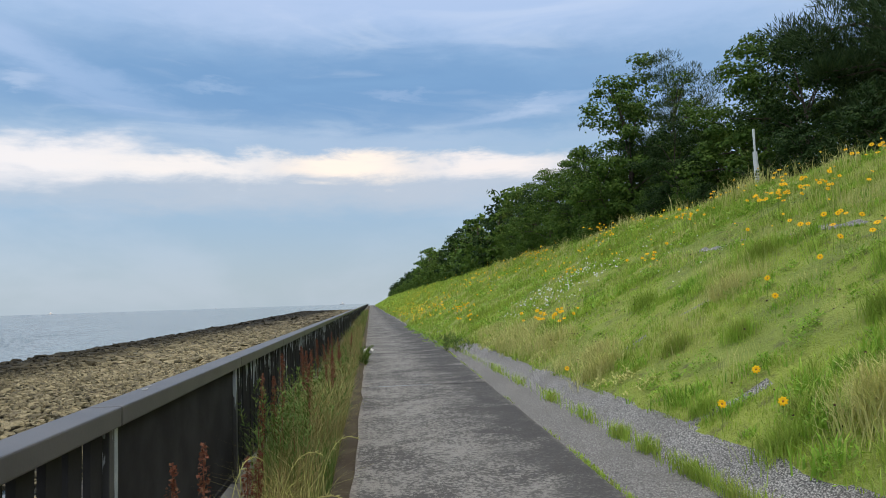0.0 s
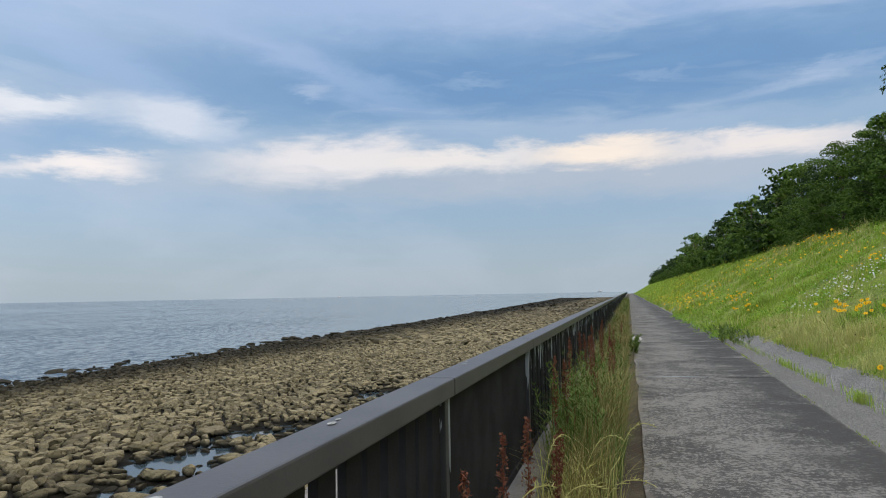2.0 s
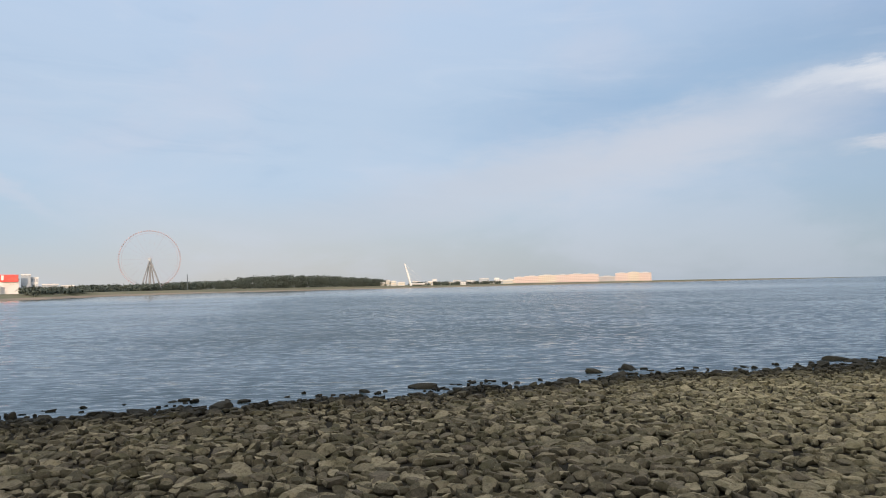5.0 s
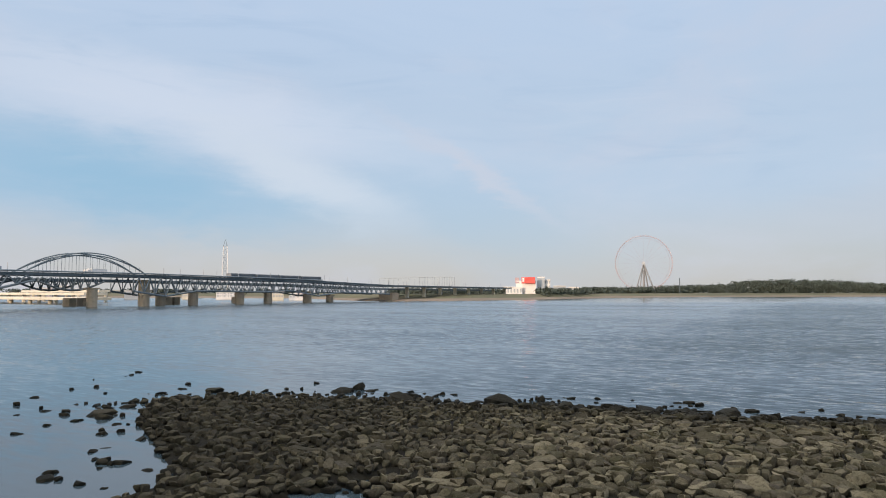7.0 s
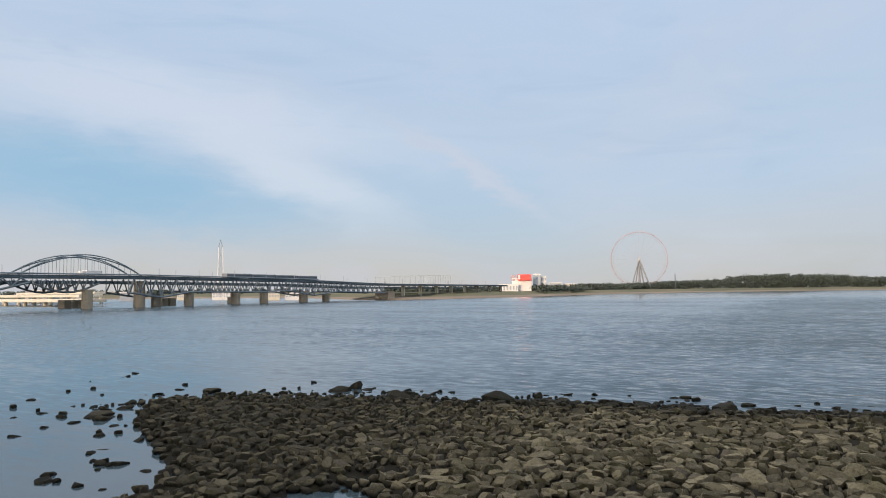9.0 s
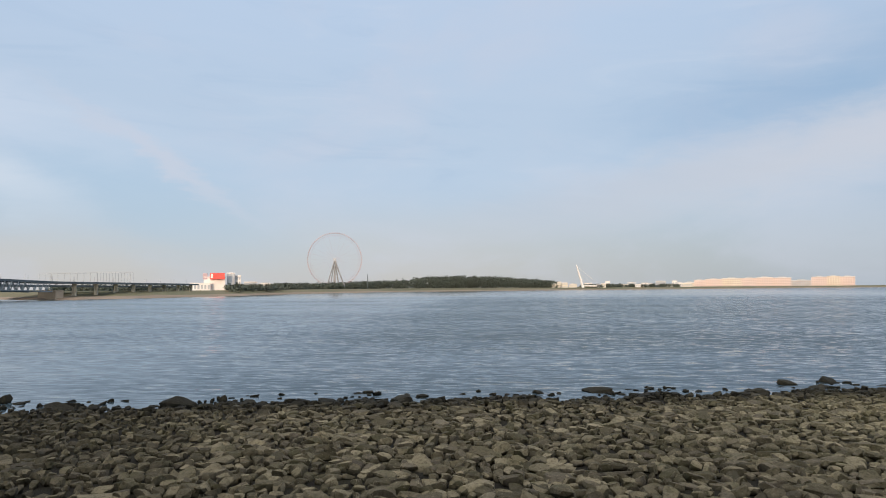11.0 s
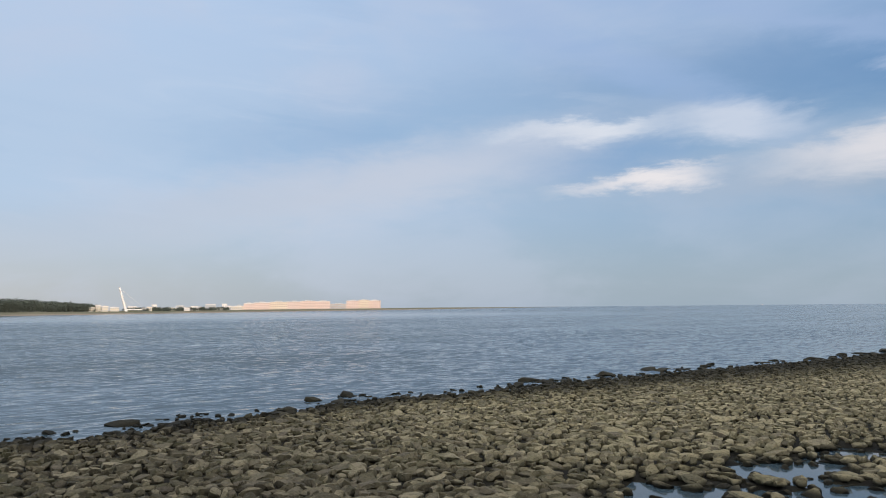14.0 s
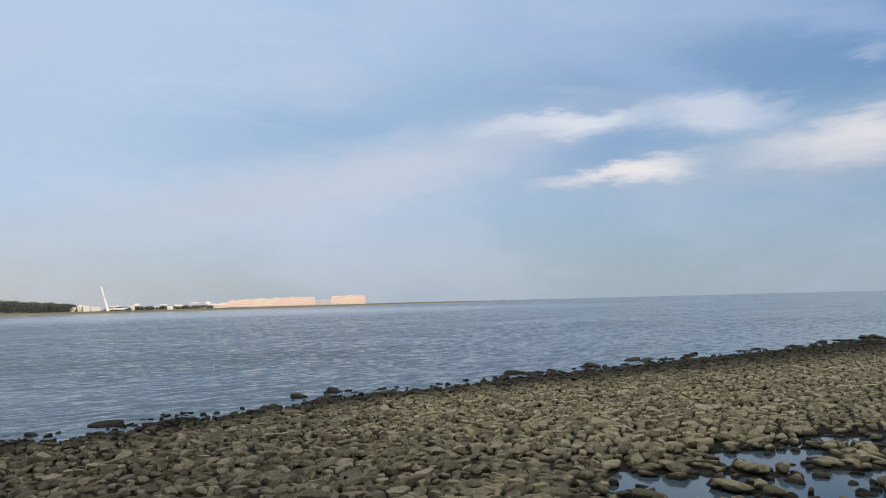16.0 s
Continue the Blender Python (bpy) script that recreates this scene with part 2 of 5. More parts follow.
def path_paint(n, p):
    a, m = n.noise(p, 0.8, 5, 0.6), n.noise(p, 4.5, 5, 0.65)
    b, c = n.noise(p, 26, 6, 0.75), n.noise(p, 120, 3, 0.7)
    col = n.mix(n.ramp01(a, 0.35, 0.68), (0.075, 0.07, 0.066), (0.125, 0.118, 0.11))
    # pale worn specks, thick in some patches and thin in others
    cover = n.math("MULTIPLY_ADD", n.math("ADD", a, m), -0.4, 0.9)
    sp = n.add("ShaderNodeSeparateXYZ")
    n.put(sp.inputs[0], p)
    side = n.math("MULTIPLY", n.ramp01(sp.outputs[0], 0.8, 1.7), n.ramp01(n.noise(p, 1.3, 4), 0.34, 0.54))
    cover = n.math("MULTIPLY_ADD", side, 0.075, cover)
    speck = n.ramp01(n.math("SUBTRACT", b, cover), -0.02, 0.03)
    col = n.mix(n.math("MULTIPLY", speck, 0.95), col, (0.29, 0.275, 0.25))
    col = n.mix(n.math("MULTIPLY", n.ramp01(c, 0.5, 0.66), 0.6), col, (0.04, 0.038, 0.037))
    # a pale bare line along both edges, a dark crust on the landward side
    edge = n.math("MAXIMUM", n.math("MULTIPLY", n.ramp01(n.math("ADD", sp.outputs[0], n.math("MULTIPLY", m, 0.2)), -0.02, -0.08), 0.5), n.math("MULTIPLY", n.ramp01(n.math("SUBTRACT", n.math("MULTIPLY_ADD", m, 0.14, sp.outputs[0]), n.math("MULTIPLY", sp.outputs[1], 0.025)), 1.74, 1.82), 0.8))
    col = n.mix(n.math("MULTIPLY", edge, 0.55), col, (0.38, 0.33, 0.28))
    col = n.mix(n.math("MULTIPLY", side, 0.6), col, (0.05, 0.046, 0.045))
    return col, n.math("ADD", b, n.math("MULTIPLY", c, 0.5))


def aggregate_paint(n, p):
    v = n.add("ShaderNodeTexVoronoi")
    n.put(v.inputs["Vector"], p)
    v.inputs["Scale"].default_value = 76.0
    a = n.noise(p, 1.1, 4)
    sep = n.add("ShaderNodeSeparateColor")
    n.put(sep.inputs[0], v.outputs["Color"])
    col = n.mix(sep.outputs[0], (0.2, 0.195, 0.185), (0.66, 0.635, 0.6))
    col = n.mix(n.ramp01(v.outputs["Distance"], 0.25, 0.75), col, (0.07, 0.068, 0.065))
    col = n.mix(n.math("MULTIPLY", n.ramp01(a, 0.45, 0.75), 0.45), col, (0.11, 0.1, 0.085))
    sp = n.add("ShaderNodeSeparateXYZ")
    n.put(sp.inputs[0], p)
    # the flat inner strip is darker than the sloping outer one
    col = n.mix(n.math("MULTIPLY", n.ramp01(sp.outputs[0], 2.64, 2.58), 0.4), col, (0.14, 0.13, 0.12))
    return col, n.math("SUBTRACT", 1.0, v.outputs["Distance"])


def stone_paint(n, p):
    r = n.add("ShaderNodeNewGeometry").outputs["Random Per Island"]
    r2 = n.add("ShaderNodeObjectInfo").outputs["Random"]
    r = n.math("FRACT", n.math("ADD", r, n.math("MULTIPLY", r2, 3.7)))
    world_p = n.add("ShaderNodeNewGeometry").outputs["Position"]
    a, b = n.noise(world_p, 1.6, 5, 0.6), n.noise(world_p, 12, 9, 0.8)
    col = n.mix(r, (0.075, 0.063, 0.039), (0.325, 0.272, 0.175))
    s = n.add("ShaderNodeSeparateXYZ")
    n.put(s.inputs[0], world_p)
    # the stones further up the coast are paler
    col = n.mix(n.math("MULTIPLY", n.math("MULTIPLY", n.ramp01(s.outputs[1], 3.0, 14.0), n.ramp01(s.outputs[1], 150.0, 40.0)), 0.66), col, (0.48, 0.4, 0.23))
    col = n.mix(n.math("MULTIPLY", n.ramp01(n.math("FRACT", n.math("MULTIPLY", r, 5.3)), 0.72, 0.8), 0.6), col, (0.055, 0.046, 0.03))
    col = n.mix(n.math("MULTIPLY", n.ramp01(n.math("FRACT", n.math("MULTIPLY", r, 9.7)), 0.6, 0.9), 0.5), col, (0.14, 0.115, 0.09))
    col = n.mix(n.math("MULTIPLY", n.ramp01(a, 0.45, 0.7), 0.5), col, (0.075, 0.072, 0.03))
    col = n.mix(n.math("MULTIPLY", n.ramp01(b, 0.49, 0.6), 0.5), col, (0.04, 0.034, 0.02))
    col = n.mix(n.math("MULTIPLY", n.ramp01(b, 0.43, 0.36), 0.45), col, (0.42, 0.36, 0.25))
    # the tide keeps the outer stones wet and dark with weed
    line = n.add("ShaderNodeMapRange")
    for i, v in enumerate((s.outputs[1], -15.0, 13.0, 20.6, 25.6)):
        n.put(line.inputs[i], v)
    edge = n.math("ADD", n.math("ADD", s.outputs[0], line.outputs[0]), n.math("MULTIPLY_ADD", a, 4.0, -2.0))
    wider = n.add("ShaderNodeMapRange")
    for i, v in enumerate((s.outputs[1], 8.0, 50.0, 0.0, 5.6)):
        n.put(wider.inputs[i], v)
    wet = n.ramp01(edge, n.math("MULTIPLY_ADD", wider.outputs[0], 1.5, 2.7), n.math("MULTIPLY_ADD", wider.outputs[0], 0.2, 0.2))
    wet2 = n.ramp01(n.math("ADD", s.outputs[1], n.math("MULTIPLY_ADD", a, 10.0, -5.0)), -5.0, -15.0)
    # feet: tide stain, deepened so that crevice shade is in the colour
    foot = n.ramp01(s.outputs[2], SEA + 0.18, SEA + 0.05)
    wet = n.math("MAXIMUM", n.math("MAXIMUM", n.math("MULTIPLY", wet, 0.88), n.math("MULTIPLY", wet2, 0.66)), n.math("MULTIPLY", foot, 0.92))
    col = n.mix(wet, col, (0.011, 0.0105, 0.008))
    return col, n.math("ADD", b, a), n.math("MULTIPLY_ADD", wet, -0.12, 0.92)


def sea_material():
    m = bpy.data.materials.new("sea_water")
    m.use_nodes = True
    n = Nodes(m.node_tree)
    p = n.add("ShaderNodeTexCoord").outputs["Object"]
    s = n.add("ShaderNodeSeparateXYZ")
    n.put(s.inputs[0], p)
    # sheltered water behind the stones lies still
    off_shore = n.math("ADD", n.math("MULTIPLY", n.ramp01(s.outputs[0], -19.0, -26.0), 0.6), n.math("MULTIPLY", n.ramp01(s.outputs[0], -30.0, -56.0), 0.4))
    open_sea = n.math("MAXIMUM", off_shore, n.math("MULTIPLY", n.ramp01(s.outputs[1], -12.0, -22.0), 0.3))
    # the lee of the far coast lies calmer
    lee = n.math("MULTIPLY", n.ramp01(s.outputs[0], -150.0, -330.0), n.ramp01(s.outputs[1], 420.0, 150.0))
    open_sea = n.math("MULTIPLY", open_sea, n.math("MULTIPLY_ADD", lee, -0.8, 1.0))
    gust = n.ramp01(n.noise(n.scaled(p, (1.0, 0.45, 1.0)), 0.045, 4, 0.6), 0.3, 0.7)
    bay = n.ramp01(s.outputs[1], -22.0, -6.0)
    still = n.math("MULTIPLY", n.math("MULTIPLY", open_sea, n.math("MULTIPLY_ADD", bay, 0.55, 0.45)), n.math("MULTIPLY_ADD", gust, 0.55, 0.45))
    total = None
    for size, k in ((8.0, 0.9), (4.2, 1.6), (2.0, 0.9), (0.7, 0.28), (0.12, 0.12)):
        t = n.add("ShaderNodeTexNoise")
        n.put(t.inputs["Vector"], n.scaled(p, (1.0, 0.26, 1.0)))
        t.inputs["Scale"].default_value, t.inputs["Detail"].default_value, t.inputs["Distortion"].default_value = size, 2.0, 0.4
        c = n.add("ShaderNodeVectorMath", operation="SUBTRACT")
        n.put(c.inputs[0], t.outputs["Color"])
        c.inputs[1].default_value = (0.5, 0.5, 0.5)
        v = n.scaled(c.outputs[0], (k, k * 0.6, 0.0))
        if total is None:
            total = v
        else:
            a = n.add("ShaderNodeVectorMath", operation="ADD")
            n.put(a.inputs[0], total)
            n.put(a.inputs[1], v)
            total = a.outputs[0]
    sc = n.add("ShaderNodeVectorMath", operation="SCALE")
    lean = n.add("ShaderNodeVectorMath", operation="ADD")   # small waves show the eye their landward faces
    n.put(lean.inputs[0], total)
    lean.inputs[1].default_value = (0.25, 0.08, 0.0)
    n.put(sc.inputs[0], lean.outputs[0])
    n.put(sc.inputs["Scale"], still)
    a = n.add("ShaderNodeVectorMath", operation="ADD")
    n.put(a.inputs[0], sc.outputs[0])
    a.inputs[1].default_value = (0, 0, 1)
    norm = n.add("ShaderNodeVectorMath", operation="NORMALIZE")
    n.put(norm.inputs[0], a.outputs[0])
    b = n.add("ShaderNodeBsdfPrincipled")
    n.put(b.inputs["Base Color"], n.mix(n.noise(p, 0.02, 3), (0.048, 0.074, 0.092), (0.062, 0.09, 0.108)))
    b.inputs["Roughness"].default_value = 0.09
    b.inputs["IOR"].default_value = 1.33
    n.put(b.inputs["Normal"], norm.outputs[0])
    n.put(n.add("ShaderNodeOutputMaterial").inputs[0], b.outputs[0])
    return m


def grass_ground(n, p):
    a, b, c = n.noise(p, 0.5, 5, 0.6), n.noise(p, 4, 5, 0.65), n.noise(p, 30, 3)
    col = n.mix(n.ramp01(a, 0.35, 0.65), (0.2, 0.26, 0.045), (0.31, 0.37, 0.06))
    col = n.mix(n.math("MULTIPLY", n.ramp01(b, 0.5, 0.7), 0.7), col, (0.085, 0.08, 0.035))
    col = n.mix(n.math("MULTIPLY", n.ramp01(c, 0.55, 0.8), 0.5), col, (0.22, 0.2, 0.08))
    return col, n.math("ADD", b, c)


M = {
    "rail": material("rail_paint", two_tone((0.078, 0.072, 0.073), (0.1, 0.092, 0.091), 2.0, 60, (0.12, 0.11, 0.106), 0.3), 0.42, 0.0006, 0.0, 0.45),
    "slat": material("flaking_paint", peeling((0.021, 0.02, 0.02), (0.5, 0.53, 0.56), 0.68), 0.85, 0.001, 0.0, 0.08),
    "chalk": material("dried_dropping", two_tone((0.3, 0.3, 0.29), (0.55, 0.55, 0.53), 60, 220, (0.2, 0.19, 0.185)), 0.9),
    "slat_sound": material("dark_paint", peeling((0.03, 0.0285, 0.0285), (0.4, 0.42, 0.44), 0.84), 0.85, 0.001, 0.0, 0.08),
    "post": material("worn_paint", peeling((0.05, 0.049, 0.051), (0.46, 0.49, 0.53), 0.63), 0.5, 0.001),
    "bare": material("bare_zinc", two_tone((0.36, 0.39, 0.42), (0.5, 0.53, 0.56), 6, 70, (0.25, 0.26, 0.27)), 0.6, 0.0005, 0.3),
    "path": material("path_concrete", path_paint, 0.9, 0.006),
    "gravel": material("exposed_aggregate", aggregate_paint, 0.85, 0.006),
    "kerb": material("kerb_concrete", two_tone((0.2, 0.18, 0.16), (0.3, 0.28, 0.25), 2, 40, (0.12, 0.11, 0.1)), 0.9, 0.004),
    "soil": material("dry_soil", two_tone((0.07, 0.05, 0.032), (0.11, 0.085, 0.05), 2.5, 30, (0.05, 0.055, 0.02)), 0.95, 0.02),
    "bank": material("bank_turf", grass_ground, 0.95, 0.05),
    "blade": material("grass_blades", turf_blades, 0.7, 0.0, 0.0, 0.15, 0.3),
    "mat": material("low_grass_mat", mat_blades, 0.85, 0.0, 0.0, 0.1, 0.25),
    "forb": material("low_forbs", per_island((0.2, 0.38, 0.045), (0.36, 0.58, 0.075), (0.5, 0.6, 0.1), 0.5), 0.7, 0.0, 0.0, 0.15, 0.3),
    "seedhead": material("spent_seed_heads", per_island((0.05, 0.032, 0.02), (0.09, 0.055, 0.03), (0.03, 0.02, 0.015)), 0.9, 0.0, 0.0, 0.1),
    # browner copy of dry_grass: the verge's dimness is partly in its colour
    "stem": material("darkened_brown_stems", per_island((0.3, 0.25, 0.1), (0.44, 0.37, 0.16), (0.22, 0.26, 0.07), 0.6), 0.8, 0.0, 0.0, 0.12, 0.2),
    "straw": material("dry_grass", per_island((0.58, 0.56, 0.19), (0.74, 0.69, 0.31), (0.46, 0.55, 0.13), 0.6), 0.8, 0.0, 0.0, 0.12, 0.2),
    "weed": material("tall_weeds", per_island((0.11, 0.19, 0.045), (0.2, 0.29, 0.075), (0.28, 0.29, 0.1), 0.5), 0.8, 0.0, 0.0, 0.12, 0.2),
    "dock": material("dock_seed", per_island((0.17, 0.05, 0.026), (0.26, 0.085, 0.042), (0.24, 0.13, 0.065), 0.8), 0.8),
    "petal": material("orange_petals", per_island((0.95, 0.5, 0.0), (0.95, 0.6, 0.0), (0.92, 0.42, 0.0), 0.5), 0.9),
    "petal_far": material("yellow_petals", per_island((0.9, 0.5, 0.0), (0.92, 0.6, 0.02), (0.85, 0.58, 0.03), 0.6), 0.9),
    "white_petal": material("white_petals", per_island((0.7, 0.7, 0.66), (0.8, 0.8, 0.76), (0.55, 0.58, 0.5)), 0.6),
    "eye": material("flower_eye", two_tone((0.35, 0.13, 0.01), (0.45, 0.18, 0.02), 30, 200), 0.8),
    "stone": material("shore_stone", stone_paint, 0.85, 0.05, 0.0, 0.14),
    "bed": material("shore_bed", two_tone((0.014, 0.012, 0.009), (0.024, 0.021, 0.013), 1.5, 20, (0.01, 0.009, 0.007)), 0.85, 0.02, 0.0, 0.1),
    "water": sea_material(),
    "bark": material("bark", two_tone((0.07, 0.055, 0.042), (0.12, 0.095, 0.072), 5, 40, (0.04, 0.032, 0.026)), 0.95, 0.02),
    "leaf": material("broad_leaves", per_island((0.05, 0.105, 0.018), (0.115, 0.2, 0.033), (0.2, 0.28, 0.05), 0.55), 0.7, 0.0, 0.0, 0.12, 0.1),
    # darker-leaved kind, deepened further: shade under the trees is in the colour
    "leaf2": material("dark_leaves", per_island((0.02, 0.048, 0.014), (0.042, 0.08, 0.02), (0.08, 0.125, 0.028), 0.5), 0.7, 0.0, 0.0, 0.12, 0.06),
    "needle": material("pine_needles", per_island((0.034, 0.066, 0.025), (0.065, 0.105, 0.036), (0.12, 0.155, 0.05), 0.35), 0.8, 0.0, 0.0, 0.1),
    "pole": material("white_pole", two_tone((0.7, 0.72, 0.73), (0.78, 0.79, 0.8), 3, 50), 0.5),
    # bridge greys lightened: some haze is painted into steel and deck
    "steel": material("bridge_steel", two_tone((0.13, 0.17, 0.2), (0.18, 0.225, 0.255), 0.2, 2, (0.1, 0.12, 0.14)), 0.6),
    "deck": material("bridge_deck", two_tone((0.09, 0.115, 0.13), (0.13, 0.155, 0.17), 0.1, 1, (0.06, 0.07, 0.08)), 0.8, 0.0, 0.0, 0.3),
    "pier": material("pier_concrete", two_tone((0.42, 0.34, 0.25), (0.52, 0.42, 0.3), 0.3, 2, (0.3, 0.25, 0.2)), 0.9),
    "cream": material("cream_concrete", two_tone((0.62, 0.57, 0.46), (0.7, 0.65, 0.54), 0.05, 1, (0.5, 0.46, 0.38)), 0.8),
    "white": material("white_cladding", two_tone((0.72, 0.7, 0.68), (0.8, 0.78, 0.75), 0.05, 1, (0.6, 0.58, 0.56)), 0.6),
    "pink": material("pink_plaster", two_tone((0.64, 0.53, 0.49), (0.7, 0.59, 0.55), 0.03, 0.6, (0.6, 0.5, 0.46)), 0.8),
    # the hotel pink made darker: the bays' shade is in this colour
    "bay_shade": material("shaded_bays", two_tone((0.42, 0.33, 0.3), (0.47, 0.38, 0.35), 0.03, 0.6), 0.8),
    "red": material("red_sign", two_tone((0.72, 0.06, 0.05), (0.78, 0.09, 0.07), 0.2, 2), 0.5),
    "glass": material("dark_glazing", two_tone((0.06, 0.08, 0.1), (0.1, 0.12, 0.14), 0.2, 2), 0.2),
    "grey": material("grey_cladding", two_tone((0.34, 0.37, 0.4), (0.42, 0.45, 0.48), 0.1, 1), 0.7),
    "shore": material("far_shore_sand", two_tone((0.22, 0.165, 0.12), (0.28, 0.215, 0.16), 0.04, 0.5, (0.15, 0.12, 0.09)), 0.9),
    "meadow": material("far_meadow", two_tone((0.1, 0.105, 0.05), (0.16, 0.14, 0.075), 0.02, 0.3, (0.2, 0.165, 0.1)), 0.95),
    # haze painted in: leaf colours paled and pulled toward grey-blue
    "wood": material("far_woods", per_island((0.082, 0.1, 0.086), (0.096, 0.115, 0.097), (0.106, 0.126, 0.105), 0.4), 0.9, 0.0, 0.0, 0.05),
    "train": material("train_steel", two_tone((0.15, 0.16, 0.17), (0.2, 0.21, 0.22), 0.5, 3), 0.5),
    "wheel_leg": material("wheel_leg_paint", two_tone((0.24, 0.245, 0.255), (0.29, 0.295, 0.305), 0.1, 1), 0.7),
    "wheel": material("wheel_paint", two_tone((0.42, 0.31, 0.33), (0.48, 0.37, 0.39), 0.1, 1), 0.6),
}


# ---- builders ----
rng = np.random.default_rng(7)


def mesh_of(name, verts, faces, mat, smooth=False, crease=0):
    """A mesh from arrays of corners and of faces that all have as many corners."""
    verts, faces = np.asarray(verts, np.float32), np.asarray(faces, np.int32)
    me = bpy.data.meshes.new(name)
    k = faces.shape[1]
    me.vertices.add(len(verts))
    me.vertices.foreach_set("co", verts.ravel())
    me.loops.add(faces.size)
    me.loops.foreach_set("vertex_index", faces.ravel())
    me.polygons.add(len(faces))
    me.polygons.foreach_set("loop_start", np.arange(0, faces.size, k, dtype=np.int32))
    me.polygons.foreach_set("use_smooth", np.full(len(faces), smooth))
    me.update(calc_edges=True)
    me.validate()
    if crease:
        me.set_sharp_from_angle(angle=radians(crease))
    me.materials.append(mat)
    return me


def part(name, bm, mat, parent=None, label=""):
    """Links a bmesh as one mesh object, under a thing or a part."""
    me = bpy.data.meshes.new(name)
    bm.to_mesh(me)
    bm.free()
    me.materials.append(mat)
    return linked(name, me, parent, label)


def linked(name, me, parent=None, label=""):
    ob = new(name, me)
    if parent:
        ob.parent = parent
    if label:
        ob["label"] = label
    return ob


def thing(name, label, category, group="", kind="", at=(0, 0, 0), turn=0.0):
    ob = new(name)
    ob.matrix_basis = pose(*at, 0, 0, turn)
    return tagged(ob, label, category, group, kind)


def box(bm, x0, y0, z0, x1, y1, z1, bevel=0.0):
    m = Matrix.Translation(((x0 + x1) / 2, (y0 + y1) / 2, (z0 + z1) / 2)) @ Matrix.Diagonal((x1 - x0, y1 - y0, z1 - z0, 1))
    got = bmesh.ops.create_cube(bm, size=1, matrix=m)
    if bevel:
        edges = {e for v in got["verts"] for e in v.link_edges}
        bmesh.ops.bevel(bm, geom=list(edges), offset=bevel, segments=2, affect="EDGES", profile=0.5)
    return bm


def bar(bm, a, b, r0, r1=None, sides=6):
    """A round or square bar from a to b."""
    a, b = Vector(a), Vector(b)
    d = b - a
    m = Matrix.Translation((a + b) / 2) @ d.to_track_quat("Z", "Y").to_matrix().to_4x4()
    bmesh.ops.create_cone(bm, cap_ends=True, segments=sides, radius1=r0, radius2=r0 if r1 is None else r1, depth=d.length, matrix=m)
    return bm


def sheet(name, xs, ys, height, mat, smooth=True):
    """A ground mesh over a grid, height(x, y) on arrays."""
    X, Y = np.meshgrid(xs, ys)
    V = np.stack([X, Y, height(X, Y)], -1).reshape(-1, 3)
    nx, ny = len(xs), len(ys)
    i = (np.arange(ny - 1)[:, None] * nx + np.arange(nx - 1)[None]).ravel()
    return mesh_of(name, V, np.stack([i, i + 1, i + nx + 1, i + nx], 1), mat, smooth)


def wavy(x, y, s, seed=0.0):
    """Cheap smooth unevenness in -1..1."""
    return (np.sin(x * s + 1.7 * np.sin(y * s * 0.7 + seed)) + np.sin(y * s * 1.3 + 1.3 * np.sin(x * s * 0.6 - seed) + seed) + np.sin((x + y) * s * 2.1 + seed)) / 3


# ---- ground, path and bank ----
FAR_Y = 420.0
ys = np.concatenate([np.arange(-70, 2, 0.5), np.arange(2, 24, 0.11), np.arange(24, 40, 0.5), np.arange(40, 120, 2.0), np.arange(120, FAR_Y + 1, 10.0)])


def right_edge(y):
    return 1.72 + 0.025 * np.clip(y, -10, 21)


BASE_X, BASE_Z, SLOPE, TOP_X = 3.0, 0.2, 0.55, 10.2
TOP_Z = BASE_Z + SLOPE * (TOP_X - BASE_X)


RIB_X = 7.1


def rib_line(x, y):
    """Distance from the nearest of the buried concrete ribs that run up the slope."""
    return np.abs((y + 0.2 * (x - 3.5) - 6.6 + 2.0) % 4.0 - 2.0)


def bank_z(x, y):
    worn = np.clip(1.3 - np.minimum(rib_line(x, y), np.abs(x - RIB_X)) / 0.16, 0, 1) * np.where((y > 1) & (y < 24) & (x < 9.6), 1.0, 0.0)
    z = np.where(x < TOP_X, BASE_Z + SLOPE * (x - BASE_X), TOP_Z + 0.02 * (x - TOP_X))
    return z - 0.05 * worn + (0.07 * wavy(x, y, 1.1) + 0.02 * wavy(x, y, 4.3, 1.0)) * np.clip((x - BASE_X) / 0.6, 0, 1)


def strip_z(x, y):
    return np.where(x > 2.62, (x - 2.62) * 0.53, -0.012)


bank = linked("ground_bank", sheet("ground_bank", np.concatenate([np.arange(BASE_X, TOP_X, 0.15), np.arange(TOP_X, 30, 1.5), [45, 80, 150, 400, 1500, 4000]]), ys, bank_z, M["bank"]))
tagged(bank, "steep grassy dyke slope beside the path", "bank", kind="structure")
apron = linked("gutter_apron", sheet("gutter_apron", np.array([1.6, 2.0, 2.3, 2.6, 2.62, 2.8, 3.06]), ys, lambda x, y: strip_z(x, y) + 0.006 * wavy(x, y, 3), M["gravel"]))
tagged(apron, "grey exposed-aggregate concrete gutter apron along the path", "apron", kind="structure")

verge = linked("verge", sheet("verge", np.linspace(-1.0, -0.1, 8), ys, lambda x, y: -0.02 + 0.02 * wavy(x, y, 4), M["soil"]))
tagged(verge, "strip of bare soil between fence and path", "soil", kind="structure")
seawall = part("seawall", box(bmesh.new(), -1.3, -70, -3.2, -0.93, FAR_Y, 0.09, 0.02), M["kerb"])
